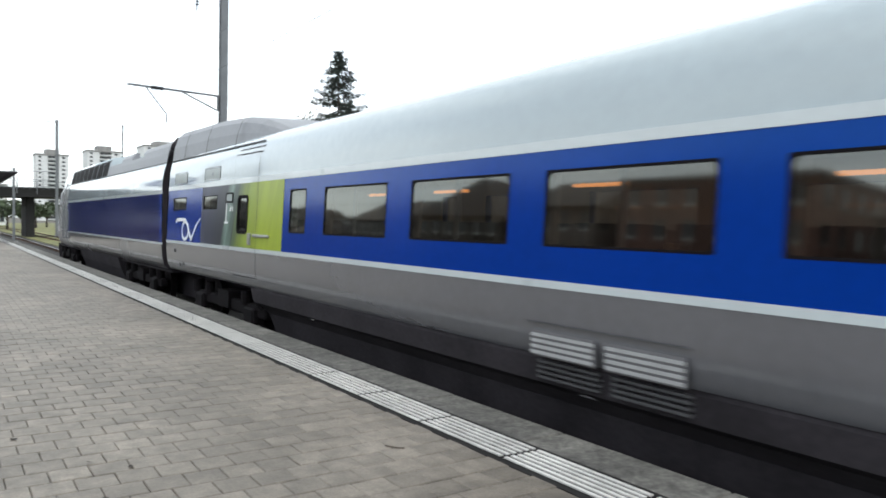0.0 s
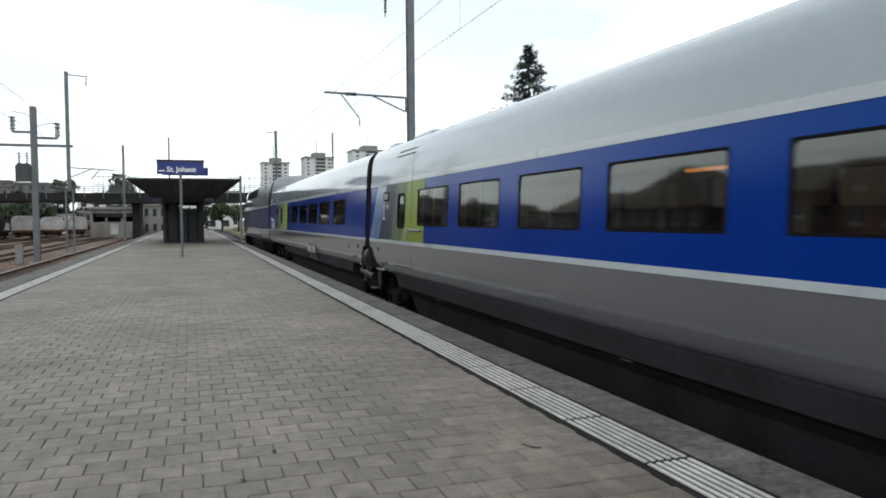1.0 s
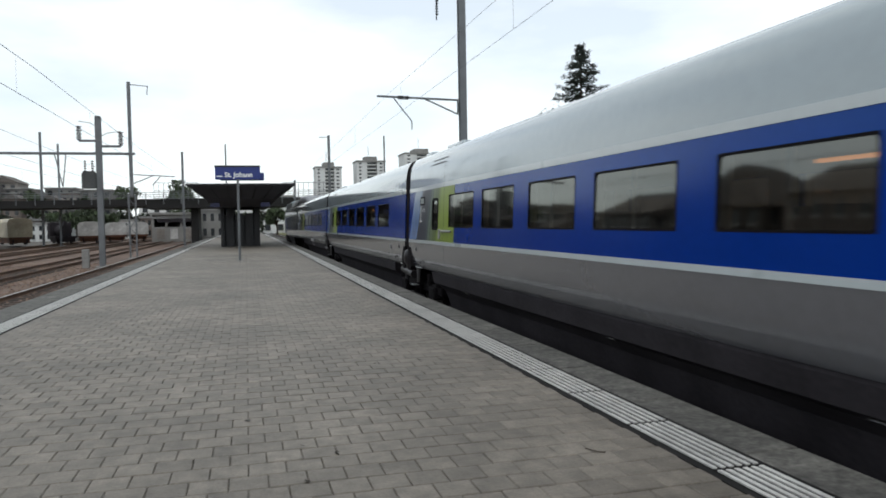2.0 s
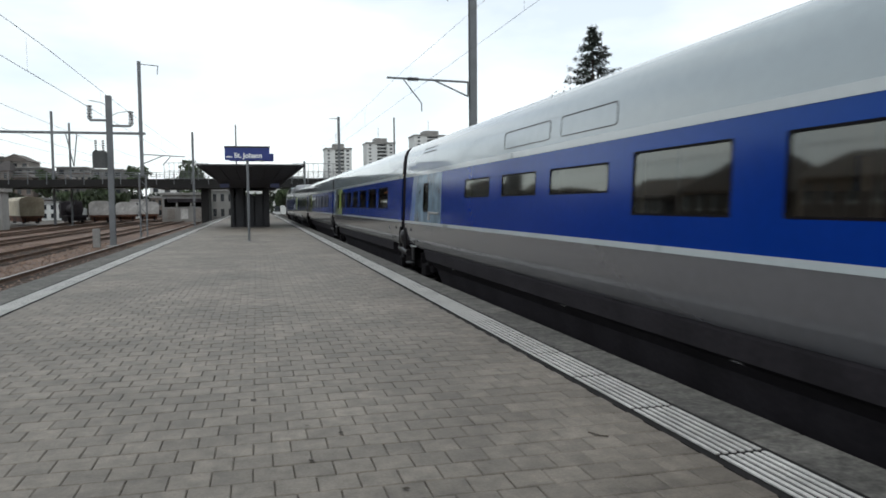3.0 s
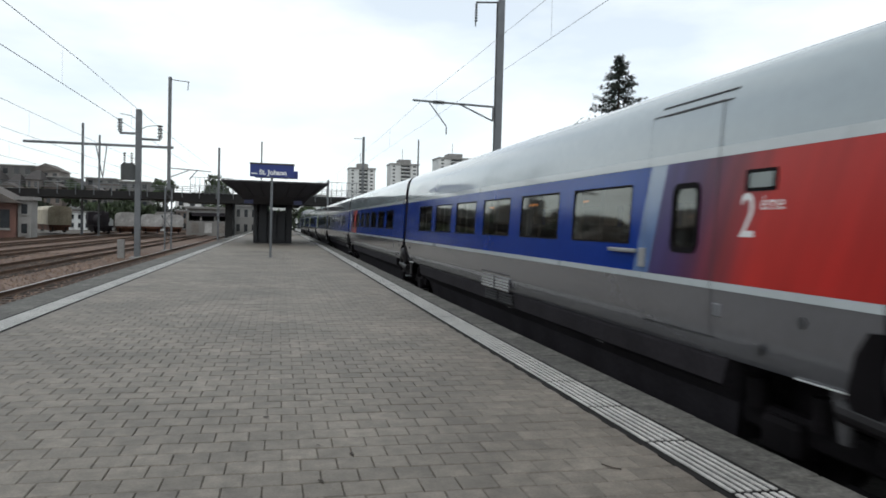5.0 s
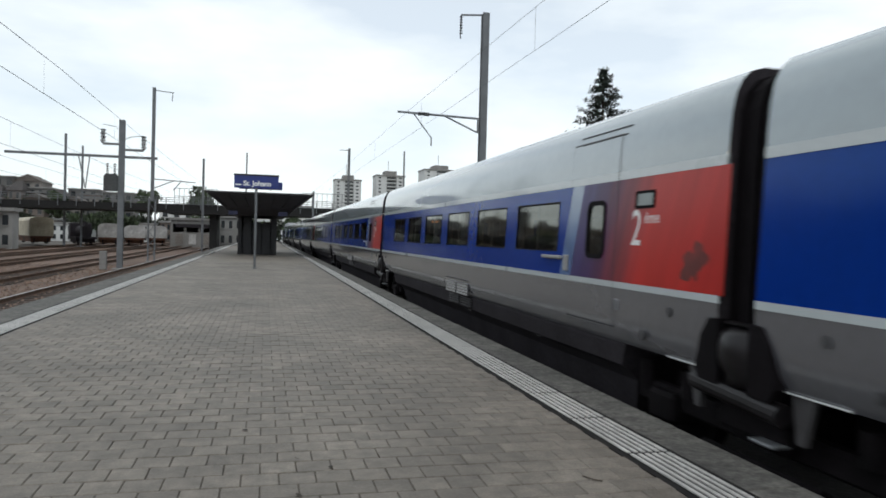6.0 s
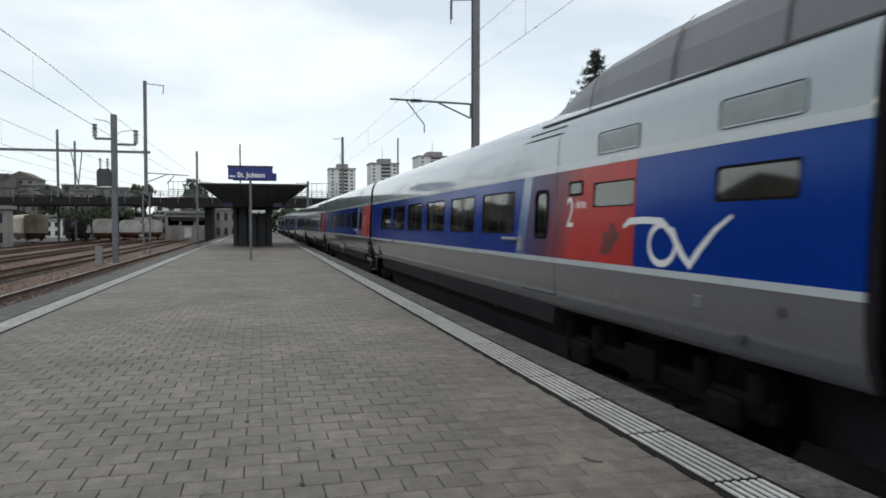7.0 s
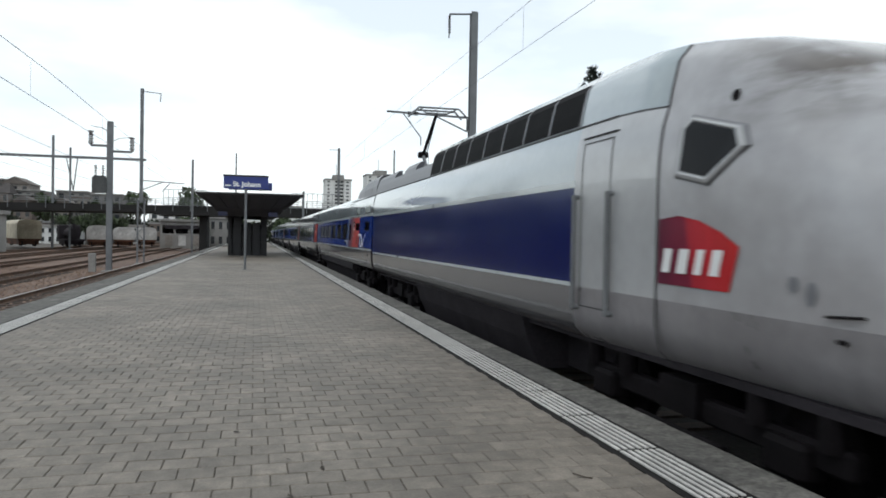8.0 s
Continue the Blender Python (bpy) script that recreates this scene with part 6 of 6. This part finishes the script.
def add_surroundings():
    wagon("cream and rust vintage rail wagon on a siding", -27.9, 105, 10.5, 3.45, CREAM, turn=24)
    wagon("black steam locomotive parked on a siding", -23.0, 107, 7, 2.55, SKIRT, dark=True, tank=True, turn=20)
    for i, (x, h) in enumerate(((-20.4, 2.9), (-17.6, 2.75), (-15.1, 2.8))):
        wagon("dirty white covered wagon on a siding", x, 108 + i * 3, 6.5, h, WHITE_WAGON, turn=8)
    house("brick_shed", "brown brick shed with a dark pitched roof beside the yard", -33.0, -25.25, 80, 84, GROUND, 2.85, BRICK, 1, 4, "gable")
    house("shed_annex", "grey rendered annex with dark windows beside the shed", -25.2, -24.0, 80.4, 82.4, GROUND, 3.1, CONCRETE, 2, 1)
    open_shed(-13.0, -7.0, 112, 121, 3.2)
    house("yard_office", "pale concrete building with dark windows behind the platform", -6.9, -2.2, 122, 130, GROUND, 3.9, CONCRETE, 2, 4)
    for i in range(19):
        shrub(-60 + i * 3.4, 158 + (i * 7) % 11, 2.9 + (i * 5) % 7 * 0.25, 3.0, 200 + i)
    rng = random.Random(8)
    x = -149.0
    while x < -48:
        w = rng.uniform(4.0, 9)
        top = 12.4 + 4.2 * min(1.0, max(0, (-x - 52) / 28)) + rng.uniform(-1.8, 1.0)
        y = 245 + rng.uniform(-12, 30)
        house("hillside_house", "dull hillside apartment house with dark windows", x, x + w, y, y + 11, GROUND, top, rng.choice((DARK_HOUSE, WARM_WALL, WARM_WALL, HAZY_WALL, DARK_HOUSE)), 5, 3, rng.choice(("flat", "flat", "flat", "gable")))
        x += w * rng.uniform(0.4, 0.65)
    for x0, x1, y, top, wall in ((-90, -84, 226, 8.6, HAZY_WALL), (-75, -70, 222, 9.2, PALE_WALL), (-66, -61, 230, 9.0, WARM_WALL), (-104, -99, 224, 10.4, HAZY_WALL), (-54, -49, 232, 8.0, DARK_HOUSE)):
        house("hillside_house", "low rendered hillside house with dark windows", x0, x1, y, y + 8, GROUND, top, wall, 3, 4, "gable")
    for i in range(26):
        x0 = -140 + i * 3.5 + rng.uniform(-1.5, 1.5)
        w = rng.uniform(2.5, 5.5)
        top = 8.0 + 4.4 * min(1.0, max(0, (-x0 - 52) / 28)) + rng.uniform(-1.6, 1.6)
        house("hillside_house", "small hillside house with dark windows", x0, x0 + w, 222 + rng.uniform(0, 14), 238, GROUND, top, rng.choice((HAZY_WALL, PALE_WALL, WARM_WALL, DARK_HOUSE, SHED)), 4, 2, rng.choice(("flat", "gable", "hip")))
    # low buildings seen under the bridge
    for x0, x1, y, top, wall, roof in ((-46, -38, 150, 3.0, WARM_WALL, "flat"), (-37.4, -31, 146, 2.3, PALE_WALL, "flat"), (-30.5, -24.5, 152, 3.3, DARK_HOUSE, "flat"), (-24, -20.5, 148, 2.6, PALE_WALL, "flat"), (-20, -14.5, 155, 3.2, WARM_WALL, "flat")):
        house("yard_building", "low yard building with dark windows behind the bridge", x0, x1, y, y + 6, GROUND, top, wall, 2, 5, roof, group="yard buildings")
    for x0, x1, y, z in ((-6, 10, 190, 8), (2, 14, 230, 10), (-26, -12, 200, 7)):
        house("white_house", "white rendered house with dark windows beyond the bridge", x0, x1, y, y + 10, GROUND, z, PALE_WALL, 3, 5, "flat")
    tower(55.0, 75.9, 600, 46.1, "white tower block with a dark column of balconies")
    tower(88.3, 111.7, 600, 51.0, "white tower block with a dark column of balconies")
    tower(128.3, 156.7, 600, 57.7, "white tower block with a dark column of balconies")
    conifer(28.75, 60, 17.1, 17.0, 3)
    broadleaf(22.95, 62, 10.6, 2.6, 11, 700, 0.16)
    broadleaf(25.25, 58, 12.2, 1.6, 12, 240, 0.12)
    rng = random.Random(4)
    for i in range(14):
        broadleaf(-61.4 + i * 5.2 + rng.uniform(-2, 2), 150 + rng.uniform(-10, 30), rng.uniform(3.4, 4.8), rng.uniform(2.4, 3.4), 20 + i, 500, 0.5)
    for i in range(12):
        broadleaf(-150 + i * 12 + rng.uniform(-2, 2), 225 + rng.uniform(-6, 6), rng.uniform(9, 14), rng.uniform(4, 6), 40 + i, 500, 0.7)
    for i in range(5):
        broadleaf(9 + i * 3.5, 150 + i * 14, rng.uniform(4, 6), 2.6, 70 + i, 400, 0.4)
    # what lies behind the camera, seen mirrored in the train's windows
    for y0, y1, z, wall, roof in ((-34, -14, 8.0, CONCRETE, "hip"), (-9, 9, 9.5, WARM_WALL, "gable"), (13, 24, 7.5, SHED, "gable"), (28, 46, 10.5, BRICK, "flat"), (49, 60, 8.5, WARM_WALL, "gable"), (63, 80, 7.5, SHED, "hip"), (84, 98, 7.0, DARK_HOUSE, "gable")):
        house("terrace_house", "tall dull rendered house with dark windows across the yard", -54, -42, y0, y1, GROUND, z, wall, 4 if roof == "flat" else 3, 5, roof, True, group="houses across the yard")
    for i in range(7):
        broadleaf(-52 + i * 3, -46 + i * 2.0, rng.uniform(8, 12), 4.2, 90 + i, 600, 0.5)


def add_litter():
    rng = random.Random(21)
    twig = bmesh.new()
    pts = [(2.17, 4.60), (2.20, 4.55), (2.22, 4.51), (2.26, 4.48)]
    for a, c in zip(pts, pts[1:]):
        rod(twig, (*a, 0.008), (*c, 0.008), 0.005, 5)
    solid("twig", twig, LITTER, "small dark dry twig lying on the paving", "twig")
    bm = bmesh.new()
    for i in range(70):
        x, y = rng.uniform(-3.4, 3.3), rng.uniform(3.5, 26)
        r = rng.uniform(0.012, 0.03)
        a = rng.uniform(0, 6)
        bm.faces.new([bm.verts.new((x + r * k * math.cos(a + t), y + r * k * math.sin(a + t), 0.008 + 0.004 * (t > 2))) for t, k in ((0, 1.4), (1.4, 0.7), (3.1, 1.2), (4.6, 0.8))])
    solid("leaf_litter", bm, LITTER, "scattered dry leaf bits on the platform paving", "leaf litter", kind="stuff")


add_platform()
add_litter()
add_ground()
add_masts()
add_station()
add_surroundings()


def motions():
    """The train rolls away at constant speed; its wheels turn."""
    times = [i * 0.5 for i in range(17)]
    for car, off in CARS:
        walk(car, [(t, pose(TRACK_X, START - off + SPEED * t, 0)) for t in times])
    turn = math.degrees(SPEED / 0.46 / FPS)
    for w, y in WHEELS:
        walk(w, [(i / FPS, pose(0, y, -0.06, -turn * i)) for i in range(0, 8 * FPS + 1)])


motions()
